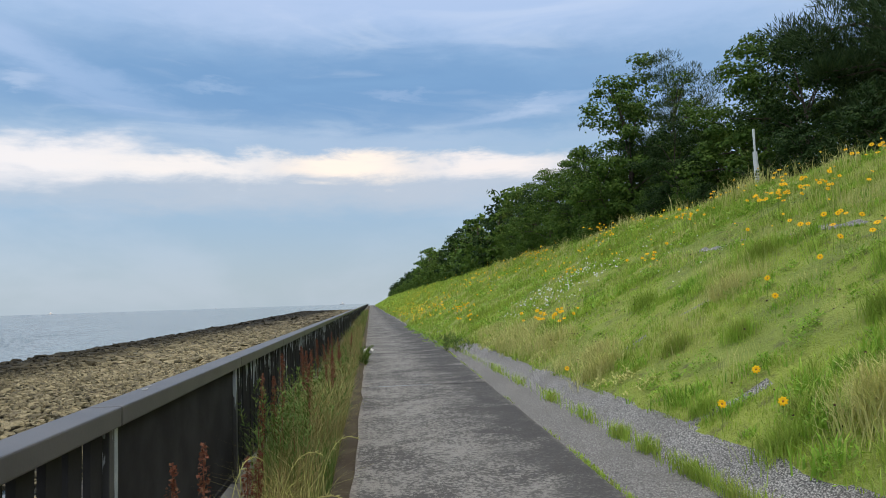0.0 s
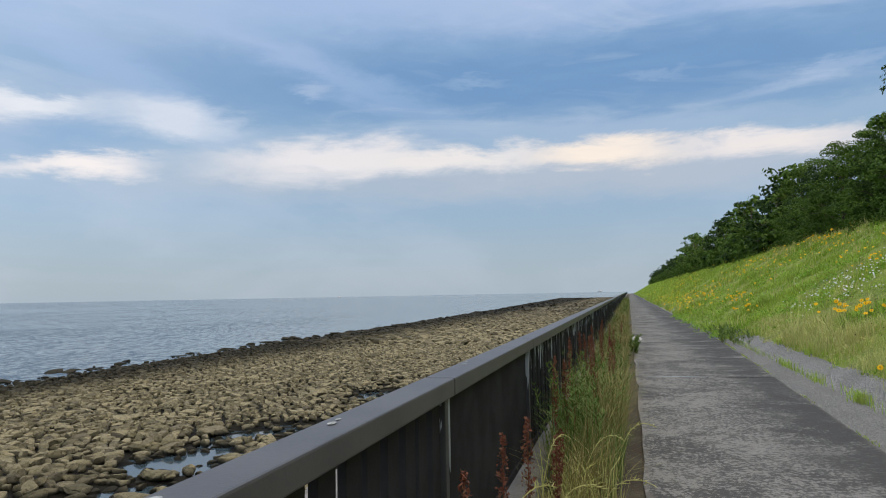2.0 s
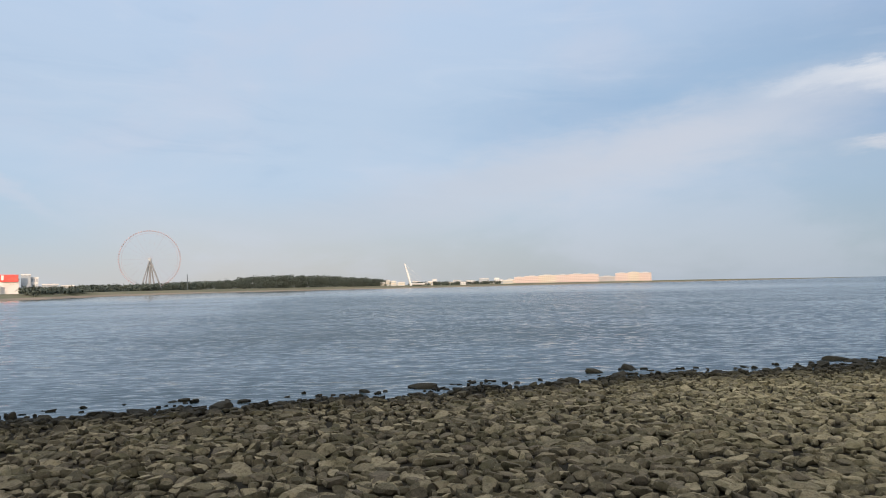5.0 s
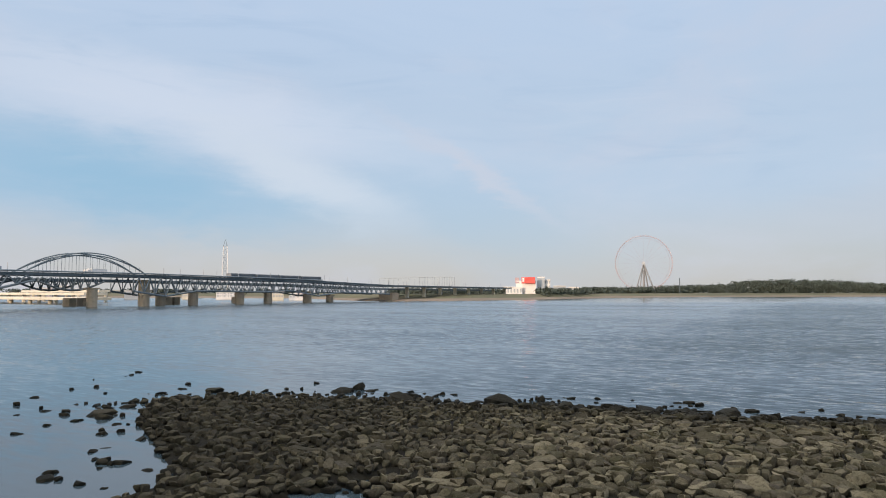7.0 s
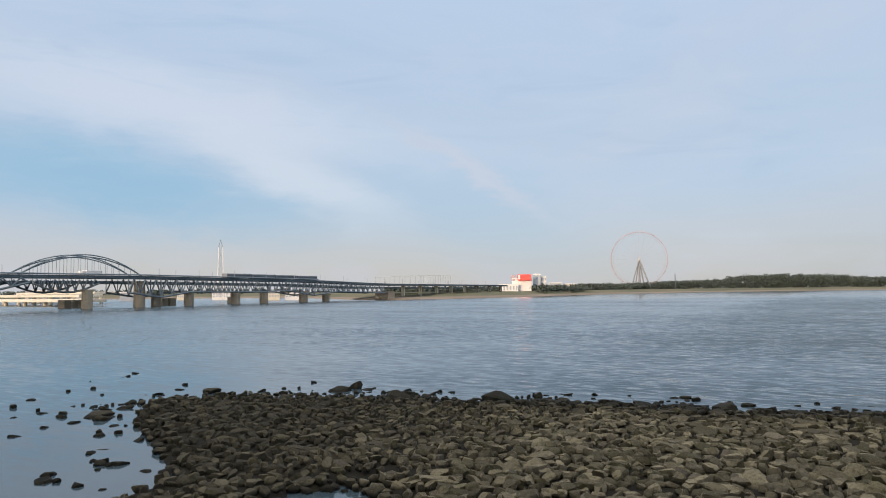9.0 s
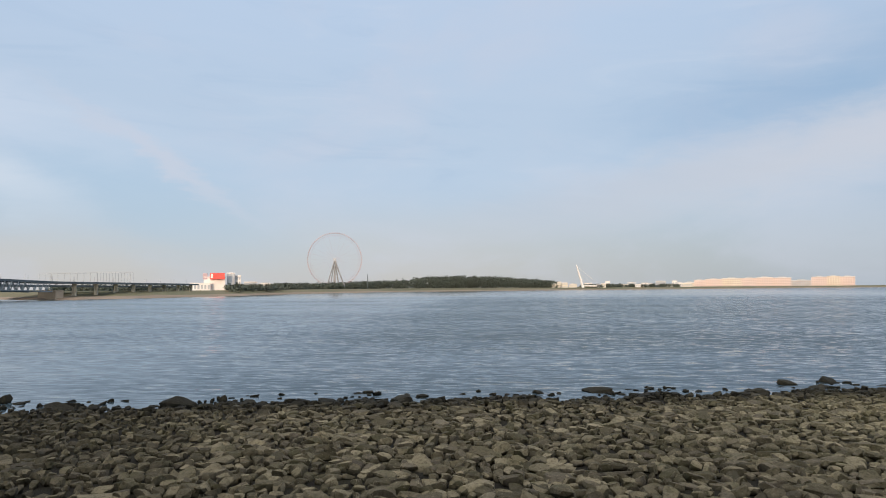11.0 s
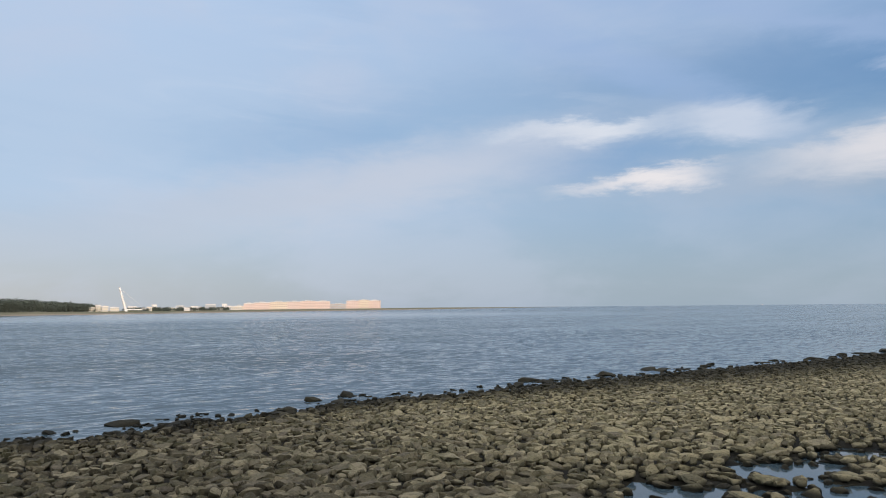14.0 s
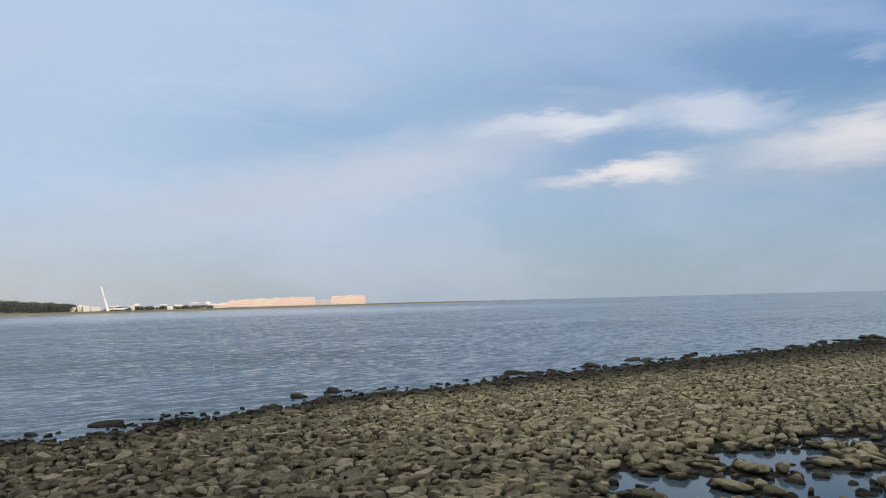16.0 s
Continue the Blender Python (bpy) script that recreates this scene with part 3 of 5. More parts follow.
tagged(seawall, "low weathered concrete seawall kerb under the fence", "seawall", kind="structure")

# concrete path, slab by slab
path = thing("path", "worn dark grey concrete footpath", "path", kind="structure")
slab_y = [-70, -50, -30, -12, -4.0, 4.3, 12.6, 20.9, 29.2, 34.0, 41.5, 50, 65, 90, 130, 200, 300, FAR_Y]
for a, b in zip(slab_y[:-1], slab_y[1:]):
    n = max(2, int((b - a) / 0.6))
    yy = np.linspace(a + 0.007, b - 0.007, n)
    left = -0.18 + 0.025 * wavy(yy, yy * 0.3, 1.9) + 0.012 * wavy(yy, yy, 7)
    right = right_edge(yy) + 0.012 * wavy(yy, yy * 0.5, 4, 2)
    tilt = rng.uniform(-0.012, 0.012)
    V, F = [], []
    for k in range(n):
        for x in np.linspace(left[k], right[k], 9):
            V.append((x, yy[k], 0.012 + tilt * (k / n - 0.5) + 0.004 * math.sin(3 * x + yy[k])))
        V += [(left[k], yy[k], -0.12), (right[k], yy[k], -0.12)]
    for k in range(n - 1):
        o, p = k * 11, (k + 1) * 11
        F += [(o + i, o + i + 1, p + i + 1, p + i) for i in range(8)] + [(o + 9, o, p, p + 9), (o + 8, o + 10, p + 10, p + 8)]
    F += [tuple(i for i in (9, 10, 8, 0))]
    linked("slab", mesh_of("slab", V, F, M["path"]), path)

# ---- fence ----
def fence_section(y0, kind):
    """Sections differ: open slats, one closed sheet, or wide flaking slats."""
    words = {"open": "dark brown painted metal fence with open upright slats", "sheet": "dark brown metal fence closed by a plain sheet", "worn": "dark brown metal fence with flaking upright slats"}
    f = thing("fence", words[kind], "fence", "fence sections", at=(-1.13, y0, 0))
    L = 2.78
    paint = M["slat"] if kind == "worn" else M["slat_sound"]
    part("top_rail", box(bmesh.new(), -0.077, 0.003, 1.015, 0.075, L - 0.003, 1.098, 0.008), M["rail"], f, "smooth brown-grey painted box rail")
    part("bottom_rail", box(bmesh.new(), -0.025, 0, 0.14, 0.025, L, 0.19, 0.005), paint, f)
    part("post", box(bmesh.new(), -0.045, -0.03, 0.05, 0.034, 0.03, 1.018, 0.004), M["post"], f, "post with paint peeled to bare metal")
    if kind != "worn":
        bm = bmesh.new()
        front, back = [], []
        for yy, zz in ((0.032, 1.012), (0.032, 0.74), (0.05, 0.72), (0.06, 0.76), (0.075, 0.66), (0.09, 0.7), (0.1, 0.64), (0.104, 0.8), (0.1, 1.012)):
            front.append(bm.verts.new((0.022, yy, zz)))
            back.append(bm.verts.new((0.019, yy, zz)))
        bm.faces.new(front)
        bm.faces.new(back[::-1])
        for k in range(len(front)):
            bm.faces.new((back[k - 1], back[k], front[k], front[k - 1]))
        bmesh.ops.recalc_face_normals(bm, faces=bm.faces[:])
        part("bare_strip", bm, M["bare"], f, "strip of bare pale metal where the paint came off")
    if kind == "sheet":
        part("panel", box(bmesh.new(), -0.008, 0.028, 0.12, 0.008, L - 0.028, 1.02, 0.003), paint, f)
        return f
    half = 0.087 if kind == "worn" else 0.064
    bm = box(bmesh.new(), -0.016, -half, 0.12, 0.016, half, 1.02, 0.003)
    me = bpy.data.meshes.new("slat")
    bm.to_mesh(me)
    bm.free()
    me.materials.append(paint)
    for i in range(14):
        s = linked("slat", me, f)
        s.matrix_basis = pose(-0.012 + 0.004 * ((i * 7) % 3), 0.1 + i * 0.1986, 0)
    return f


made_fence = {}
for i in range(34):
    kind = "open" if i < 8 else "sheet" if i == 8 else "worn"
    if kind in made_fence:
        copy_thing(made_fence[kind], pose(-1.13, 3.14 + 2.78 * (i - 8), 0))
    else:
        made_fence[kind] = fence_section(3.14 + 2.78 * (i - 8), kind)
# the far run of the same fence, too small to tell its slats apart
far_fence = thing("fence", "long dark run of the same metal fence", "fence", at=(-1.13, 3.14 + 2.78 * 26, 0))
part("top_rail", box(bmesh.new(), -0.077, 0, 1.015, 0.075, 330, 1.098), M["rail"], far_fence)
part("panel", box(bmesh.new(), -0.012, 0, 0.12, 0.012, 330, 1.01), M["slat"], far_fence)

# pale droppings on the rail
for y, x, r in ((1.12, -1.165, 0.022), (1.95, -1.15, 0.016), (2.02, -1.16, 0.01), (3.75, -1.15, 0.018), (3.9, -1.17, 0.012)):
    bm = bmesh.new()
    bmesh.ops.create_uvsphere(bm, u_segments=10, v_segments=5, radius=r * 0.85, matrix=pose(x, y, 1.101) @ Matrix.Diagonal((1, 1.9, 0.12, 1)))
    tagged(part("dropping", bm, M["chalk"]), "dried white bird dropping on the rail", "stain", "droppings")

# ---- shore ----
PUDDLES = ((-10.2, 14.0, 1.3, 1.5), (-10.3, 17.0, 0.8, 1.1), (-8.6, 17.9, 1.1, 1.3), (-9.4, 24.5, 0.9, 1.8), (-9.8, 10.3, 1.7, 1.3), (-10.4, -9.4, 1.1, 0.9), (-8.0, 21.5, 0.9, 1.5), (-8.0, 12.5, 1.4, 1.8), (-7.5, 15, 1.0, 2.0))


def shore_x(y):
    """The waterline: straight along the shore, cut off by a bay behind y = -12."""
    s = np.interp(y, [-21.5, -20, -15, -10, 0, 10, 30, 80, 150, 420], [-16.2, -18.5, -20.2, -21.8, -23.3, -25.3, -26.6, -26.4, -28.6, -40])
    return s + 0.55 * wavy(y, y * 0.4, 0.9)


def inner_x(y):
    return np.interp(y, [-21.5, -19, -16, -13, -11.5], [-16.5, -14.0, -12.3, -10.4, -5.0])


def wet(x, y):
    """Depth mask: above 0 under water, below 0 dry."""
    d = np.maximum(shore_x(y) - x, np.where(y < -11.5, x - inner_x(y), -9.0))
    d = np.maximum(d, np.where(y < -21.0, (-21.0 - y), -9.0))
    for px, py, rx, ry in PUDDLES:
        q = 1.0 - np.sqrt(((x - px) / rx) ** 2 + ((y - py) / ry) ** 2) + 0.02 + 0.75 * wavy(x, y, 2.9)
        d = np.maximum(d, q * 0.5)
    return d


def bed_z(x, y):
    d = wet(x, y)
    z = SEA + 0.012 - np.clip(d * 0.35, -0.075, 0.9)
    return np.where(x > -6, np.maximum(z, SEA + 0.1 + (x + 6) * 0.42), z)


bed_y = np.concatenate([np.arange(-40, 60, 0.5), np.arange(60, 180, 1.5), np.arange(180, FAR_Y + 1, 8.0)])
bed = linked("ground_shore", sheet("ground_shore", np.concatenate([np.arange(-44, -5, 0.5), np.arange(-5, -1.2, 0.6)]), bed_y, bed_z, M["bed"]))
tagged(bed, "dark wet gravel bed of the tidal shore", "shore", kind="structure")
# added pale sheet in place of stones, so the slat gaps look bright
revetment = linked("revetment", sheet("revetment", np.arange(-6.2, -1.2, 0.5), np.arange(-40, FAR_Y, 4.0), lambda x, y: np.maximum(SEA + 0.12, SEA + 0.12 + (x + 6) * 0.42) + 0.02, M["kerb"]))
tagged(revetment, "pale sloping sheet added below the seawall to lighten the fence gaps", "seawall", kind="structure")
sea = linked("water", sheet("water", np.array([-4900, -2000, -900, -400, -200, -100, -50, -20, -1.5]), np.array([-4900, -1500, -500, -200, -80, -30, 0, 30, 80, 200, 500, 1500, 4900.0]), lambda x, y: x * 0 + SEA, M["water"]))
tagged(sea, "calm grey-blue sea with small ripples", "water", kind="structure")


def rock_shape(seed, level):
    """A worn angular boulder: a ball cut flat by random planes."""
    bm = bmesh.new()
    bmesh.ops.create_icosphere(bm, subdivisions=level, radius=1.0)
    V = np.array([v.co for v in bm.verts])
    F = np.array([[v.index for v in f.verts] for f in bm.faces])
    bm.free()
    g = np.random.default_rng(seed)
    cuts = [((g.normal(0, 0.16), g.normal(0, 0.12), 1.0), g.uniform(0.3, 0.5))]
    turn = g.uniform(0, 6.28)
    for k in range(int(g.integers(4, 7))):
        a = turn + k * 1.1 + g.normal(0, 0.22)
        cuts.append(((math.cos(a), math.sin(a), g.normal(0.05, 0.18)), g.uniform(0.6, 0.86)))
    for k in range(5):
        a = g.uniform(0, 6.28)
        cuts.append(((math.cos(a), math.sin(a), g.uniform(0.5, 1.3)), g.uniform(0.6, 0.8)))
    for nrm, h in cuts:
        n = np.array(nrm) / np.linalg.norm(nrm)
        over = np.maximum(V @ n - h, 0)
        V = V - over[:, None] * n * 0.96
    k = np.array([noise.noise(Vector(v) * 1.7 + Vector((seed, 0, 0))) * 0.16 + noise.noise(Vector(v) * 3.7 + Vector((0, seed, 0))) * 0.1 for v in V])
    return V * (1 + k)[:, None], F


def scatter(cells_x, cells_y, pitch, keep):
    gx, gy = np.meshgrid(np.arange(*cells_x, pitch), np.arange(*cells_y, pitch * 0.82))
    gx = gx + (np.arange(gx.shape[0]) % 2)[:, None] * pitch / 2
    x = (gx + rng.uniform(-0.26, 0.26, gx.shape) * pitch).ravel()
    y = (gy + rng.uniform(-0.24, 0.24, gy.shape) * pitch).ravel()
    d = wet(x, y)
    ok = keep(x, y, d, rng.random(len(x)))
    return x[ok], y[ok], d[ok]


def rocks_at(x, y, d, pitch, flat=1.0):
    """Placing matrices for stones at these spots."""
    n = len(x)
    size = pitch * rng.uniform(0.42, 0.69, n) * np.where((rng.random(n) < 0.16) & (d < 0), rng.uniform(1.3, 1.9, n), 1.0)
    small = np.where(d > 0.05, rng.uniform(0.5, 1.25, n), 1.0) * np.where(y < -8, 0.8, 1.0)
    size *= small
    sx, sy, sz = size * rng.uniform(0.85, 1.4, n), size * rng.uniform(0.5, 0.92, n), pitch * rng.uniform(0.29, 0.5, n) * flat
    a, tx, ty = rng.uniform(0, 6.283, n), rng.normal(0, 0.16, n), rng.normal(0, 0.16, n)
    z = bed_z(x, y) + sz * rng.uniform(0.15, 0.85, n) + 0.03 * wavy(x, y, 0.8, 3.0)
    z = np.where(d > 0.02, SEA + sz * rng.uniform(-0.35, 0.4, n), z)
    R = np.zeros((n, 3, 3))
    for i in range(n):
        R[i] = np.array(Euler((tx[i], ty[i], a[i])).to_matrix()) * np.array([sx[i], sy[i], sz[i]])
    return R, np.stack([x, y, z], 1)


SHAPES = {lv: [rock_shape(s, lv) for s in range(14)] for lv in (1, 2, 3)}


def rock_field(name, R, P, level):
    Vs, Fs, o = [], [], 0
    pick = rng.integers(0, 14, len(P))
    for i in range(len(P)):
        V, F = SHAPES[level][pick[i]]
        Vs.append(V @ R[i].T + P[i])
        Fs.append(F + o)
        o += len(V)
    return mesh_of(name, np.concatenate(Vs), np.concatenate(Fs), M["stone"], True, 24)


shore_rocks = thing("shore_rocks", "flat tan and olive boulders covering the tidal shore", "rocks", kind="structure")
PITCH = 0.315
x, y, d = scatter((-30, -6.3), (-27, 48), PITCH, lambda x, y, d, r: np.where(d < 0, r < np.where(d > -1.0, 0.92, 0.97), np.where(x > -15, np.where(y > -11, d < 0.06 + 0.28 * r, r < 0.05), r < (0.46 - 0.15 * d) * (0.8 + 0.9 * wavy(x, y, 1.1, 2.0))) & (d < 2.6)))
R, P = rocks_at(x, y, d, PITCH)
order = np.argsort(np.hypot(x - -8.0, (y - 3.0) * 0.8))
nearest, rest = order[:300], order[300:]
near_mesh = []
for V, F in SHAPES[3]:
    near_mesh.append(mesh_of("stone", V, F, M["stone"], True, 24))
low_mesh = [mesh_of("stone", V, F, M["stone"], True, 24) for V, F in SHAPES[2]]
for k, i in enumerate(nearest):
    s = linked("stone", near_mesh[k % 14], shore_rocks)
    s.matrix_basis = Matrix.Translation(P[i]) @ Matrix(R[i]).to_4x4()
close = (P[rest, 0] > -10.5) & (P[rest, 1] < 6) & (P[rest, 1] > -6)
middle = ~close & (P[rest, 1] < 16) & (P[rest, 0] > -17.5)
for group, lv in ((rest[close], 3), (rest[middle], 2), (rest[~close & ~middle], 1)):
    ob = linked("stones", rock_field("stones", R[group], P[group], lv), shore_rocks)
    ob["kind"] = "stuff"
x, y, d = scatter((-23, -4), (-30, -11), 0.48, lambda x, y, d, r: (d > 0.1) & (r < 0.3 * np.exp(-d / 1.6) + 0.02 * (d < 8)))
R, P = rocks_at(x, y, d, 0.42, 0.65)
for k in range(len(x)):
    s = linked("stone", low_mesh[k % 14], shore_rocks)
    s.matrix_basis = Matrix.Translation(P[k]) @ Matrix(R[k]).to_4x4()
# larger dark stones awash along the waterline
x, y, d = scatter((-31, -14), (-22, 70), 0.8, lambda x, y, d, r: (d > -0.4) & (d < 3.4) & (r < (0.5 - 0.12 * d) * (0.5 + 1.3 * wavy(x, y, 0.8, 5.0))))
R, P = rocks_at(x, y, d * 0 + 1, 0.98, 0.58)
P[:, 2] += rng.uniform(-0.05, 0.08, len(x))
for k in range(len(x)):
    s = linked("stone", low_mesh[k % 14], shore_rocks)
    s.matrix_basis = Matrix.Translation(P[k]) @ Matrix(R[k]).to_4x4()
x, y, d = scatter((-31, -7), (48, 130), 0.72, lambda x, y, d, r: np.where(d < 0, r < 0.95, r < 0.3 - 0.3 * d))
R, P = rocks_at(x, y, d, 0.72, 0.8)
linked("stones", rock_field("stones", R, P, 1), shore_rocks)["kind"] = "stuff"
x, y, d = scatter((-40, -8), (130, 420), 1.2, lambda x, y, d, r: np.where(d < 0, r < 0.95, r < 0.2 - 0.3 * d))
R, P = rocks_at(x, y, d, 1.2, 0.28)
linked("stones", rock_field("stones", R, P, 1), shore_rocks)["kind"] = "stuff"


# ---- grass ----
def blades(n, xy, z, length, width, lean, mat, name):
    """n bent blades of two quads each; xy, z, length arrays."""
    a = rng.uniform(0, 6.283, n)
    d = np.stack([np.cos(a), np.sin(a), np.zeros(n)], 1)
    s = np.stack([-np.sin(a), np.cos(a), np.zeros(n)], 1) * width[:, None]
    root = np.concatenate([xy, z[:, None]], 1)
    up = np.array([0, 0, 1.0])
    bend = lean * rng.uniform(0.3, 1.3, n)
    mid = root + (up * 0.55 + d * (0.22 * bend)[:, None]) * length[:, None]
    tip = root + (up * (0.95 - 0.25 * bend)[:, None] + d * (0.75 * bend)[:, None]) * length[:, None]
    V = np.stack([root - s, root + s, mid + s * 0.8, mid - s * 0.8, tip], 1).reshape(-1, 3)
    o = np.arange(n)[:, None] * 5
    F = np.concatenate([o + [0, 1, 2], o + [0, 2, 3], o + [3, 2, 4]])
    return mesh_of(name, V, F, mat)


def turf_z(x, y):
    return np.where(x < BASE_X, strip_z(x, y), bank_z(x, y))


def turf(n, y0, y1, x0, x1, length, width, mat, name, clump=0.0, lean=0.7):
    if clump:
        k = max(1, n // 44)
        cx, cy = rng.uniform(x0, x1, k), rng.uniform(y0, y1, k)
        pick = rng.integers(0, k, n)
        scale = rng.uniform(0.6, 1.5, k)[pick]
        x = cx[pick] + rng.normal(0, clump, n) * scale
        y = cy[pick] + rng.normal(0, clump, n) * scale
    else:
        x, y, scale = rng.uniform(x0, x1, n), rng.uniform(y0, y1, n), np.ones(n)
    foot = np.where(y > 22.5 + wavy(x, y, 2.0), right_edge(y) + 0.15 + 0.2 * wavy(x, y, 1.3), BASE_X - 0.04 + 0.1 * wavy(x, y, 3))
    gap = np.where(y < 24, np.minimum(rib_line(x, y), np.abs(x - RIB_X)), 9.0) + 0.1 * wavy(x, y, 2.2, 3.0)
    keep = (x > foot) & (gap > 0.09)
    keep &= wavy(x, y, 1.7, 4.0) + 0.5 * wavy(x, y, 5.0, 2.0) < 0.7   # bare earth shows here and there
    x, y, scale = x[keep], y[keep], scale[keep]
    patch = np.clip(0.85 + 0.8 * wavy(x, y, 0.9, 1.0), 0.3, 1.5)
    ln = length * rng.uniform(0.5, 1.2, len(x)) * scale * patch
    ob = linked(name, blades(len(x), np.stack([x, y], 1), turf_z(x, y) - 0.02, ln, np.full(len(x), width) * rng.uniform(0.6, 1.3, len(x)), lean, mat, name))
    return tagged(ob, "", "", "", "stuff")


for args, label in (
    ((80000, 2.5, 13, BASE_X, TOP_X + 1, 0.085, 0.0036, M["mat"], "grass"), "low dull green mat of fine grass on the dyke slope"),
    ((60000, 13, 26, BASE_X, TOP_X + 1, 0.12, 0.006, M["mat"], "grass"), "low green mat of grass further along the slope"),
    ((26000, 2.5, 16, BASE_X, TOP_X + 1, 0.17, 0.0062, M["blade"], "grass", 0.08), "tufts of bright green grass on the slope"),
    ((15000, 2.5, 18, BASE_X, TOP_X + 1, 0.13, 0.009, M["forb"], "forbs", 0.07), "low broad-bladed weeds on the slope"),
    ((6500, 2.5, 18, BASE_X, TOP_X + 1, 0.36, 0.003, M["straw"], "dry_grass", 0.13), "tufts of pale dry grass on the slope"),
    ((30000, 14, 42, 1.8, TOP_X + 2, 0.22, 0.011, M["blade"], "grass", 0.16), "green grass further along the slope"),
    ((30000, 20, 46, 1.8, TOP_X + 2, 0.2, 0.012, M["mat"], "grass", 0.2), "dull green grass further along the slope"),
    ((7000, 14, 60, 1.8, TOP_X + 2, 0.42, 0.008, M["straw"], "dry_grass", 0.2), "dry grass further along the slope"),
    ((20000, 42, 130, 1.8, TOP_X + 2, 0.34, 0.024, M["blade"], "grass", 0.3), "distant grass on the slope"),
    ((16000, 42, 130, 1.8, TOP_X + 2, 0.34, 0.024, M["mat"], "grass", 0.3), "distant dull grass on the slope"),
    ((16000, 130, 380, 1.8, TOP_X + 2, 0.5, 0.07, M["blade"], "grass", 0.6), "far grass on the slope"),
    ((9000, 3, 60, TOP_X - 0.6, TOP_X + 2.2, 0.42, 0.008, M["straw"], "dry_grass", 0.2), "tall dry grass along the top of the dyke"),
    ((5000, 11, 21, BASE_X, BASE_X + 0.7, 0.42, 0.0035, M["straw"], "dry_grass", 0.16), "yellowing grass hanging over the gutter"),
):
    tagged(turf(*args), label, "grass")

for tx, ty, n, ln, mat, sd in ((3.65, 4.75, 900, 0.5, "straw", 0.16), (3.9, 4.5, 500, 0.42, "straw", 0.14), (3.3, 10.1, 700, 0.4, "straw", 0.16), (3.55, 11.0, 500, 0.4, "straw", 0.15), (5.2, 9.8, 500, 0.45, "straw", 0.15), (3.25, 6.75, 260, 0.24, "blade", 0.07), (3.1, 5.2, 300, 0.3, "blade", 0.1), (4.9, 6.3, 350, 0.42, "blade", 0.09), (4.4, 8.1, 300, 0.36, "blade", 0.09), (5.9, 7.4, 350, 0.4, "blade", 0.1), (4.0, 9.0, 300, 0.34, "blade", 0.09), (5.0, 12.5, 400, 0.45, "blade", 0.13), (6.2, 10.6, 400, 0.45, "blade", 0.12), (3.6, 13.6, 500, 0.4, "straw", 0.2), (3.9, 17, 500, 0.45, "straw", 0.25), (4.6, 5.3, 400, 0.3, "straw", 0.13)):
    x, y = tx + rng.normal(0, sd, n), ty + rng.normal(0, sd, n)
    me = blades(n, np.stack([x, y], 1), bank_z(x, y) - 0.02, ln * rng.uniform(0.5, 1.15, n), np.full(n, 0.0038), 0.95, M[mat], "grass_tuft")
    tagged(linked("grass_tuft", me), "tall dry grass tuft on the slope" if mat == "straw" else "lush green grass tuft on the slope", "grass", "grass tufts", "stuff")


def slope_forbs(n, per, y0, y1, x0, x1, size, leaf, name, label, mat):
    """Low leafy cushions of many small leaves."""
    cx, cy = rng.uniform(x0, x1, n), rng.uniform(y0, y1, n)
    ok = (np.minimum(rib_line(cx, cy), np.abs(cx - RIB_X)) > 0.2) & (wavy(cx, cy, 1.1, 6.0) > -0.25)
    cx, cy = cx[ok], cy[ok]
    n = len(cx)
    i = np.repeat(np.arange(n), per)
    r = rng.uniform(0.5, 1.4, n)[i] * size
    a, q = rng.uniform(0, 6.283, len(i)), np.sqrt(rng.random(len(i)))
    x, y = cx[i] + r * q * np.cos(a), cy[i] + r * q * np.sin(a)
    c = np.stack([x, y, turf_z(x, y) + r * (1.15 - q * q) * rng.uniform(0.2, 1.0, len(i))], 1)
    b = rng.uniform(0, 6.283, len(i))
    d = np.stack([np.cos(b), np.sin(b), rng.uniform(-0.1, 0.9, len(i))], 1) * (leaf * rng.uniform(0.6, 1.4, len(i)))[:, None]
    s = np.stack([-np.sin(b), np.cos(b), rng.normal(0, 0.3, len(i))], 1) * (leaf * 0.22)
    V = np.stack([c, c + d * 0.5 + s, c + d, c + d * 0.5 - s], 1).reshape(-1, 3)
    tagged(linked(name, mesh_of(name, V, np.arange(len(i) * 4).reshape(-1, 4), mat)), label, "weeds", kind="stuff")


slope_forbs(330, 60, 3, 16, BASE_X + 0.1, TOP_X, 0.13, 0.045, "low_weeds", "leafy green cushions of weeds on the slope", M["forb"])
slope_forbs(420, 34, 14, 46, BASE_X + 0.1, TOP_X, 0.24, 0.1, "low_weeds", "leafy weeds further along the slope", M["forb"])
slope_forbs(130, 60, 22.5, 44, 2.05, 3.2, 0.2, 0.07, "low_weeds", "weeds grown over the gutter", M["forb"])
slope_forbs(60, 40, 8, 20, BASE_X + 0.05, BASE_X + 0.5, 0.14, 0.05, "low_weeds", "yellowing weeds at the foot of the slope", M["straw"])

# grass in the gutter joint
gy = np.concatenate([rng.normal(c, s, k) for c, s, k in ((5.0, 0.3, 170), (5.6, 0.14, 260), (6.6, 0.09, 190), (7.3, 0.11, 260), (8.6, 0.22, 120), (10.2, 0.14, 170), (12.5, 0.4, 110), (14.5, 0.6, 150), (20, 3, 260), (4, 0.5, 180), (7.5, 2.5, 260), (5.2, 0.7, 300))])
gx = 2.6 + rng.normal(0, 0.045, len(gy))
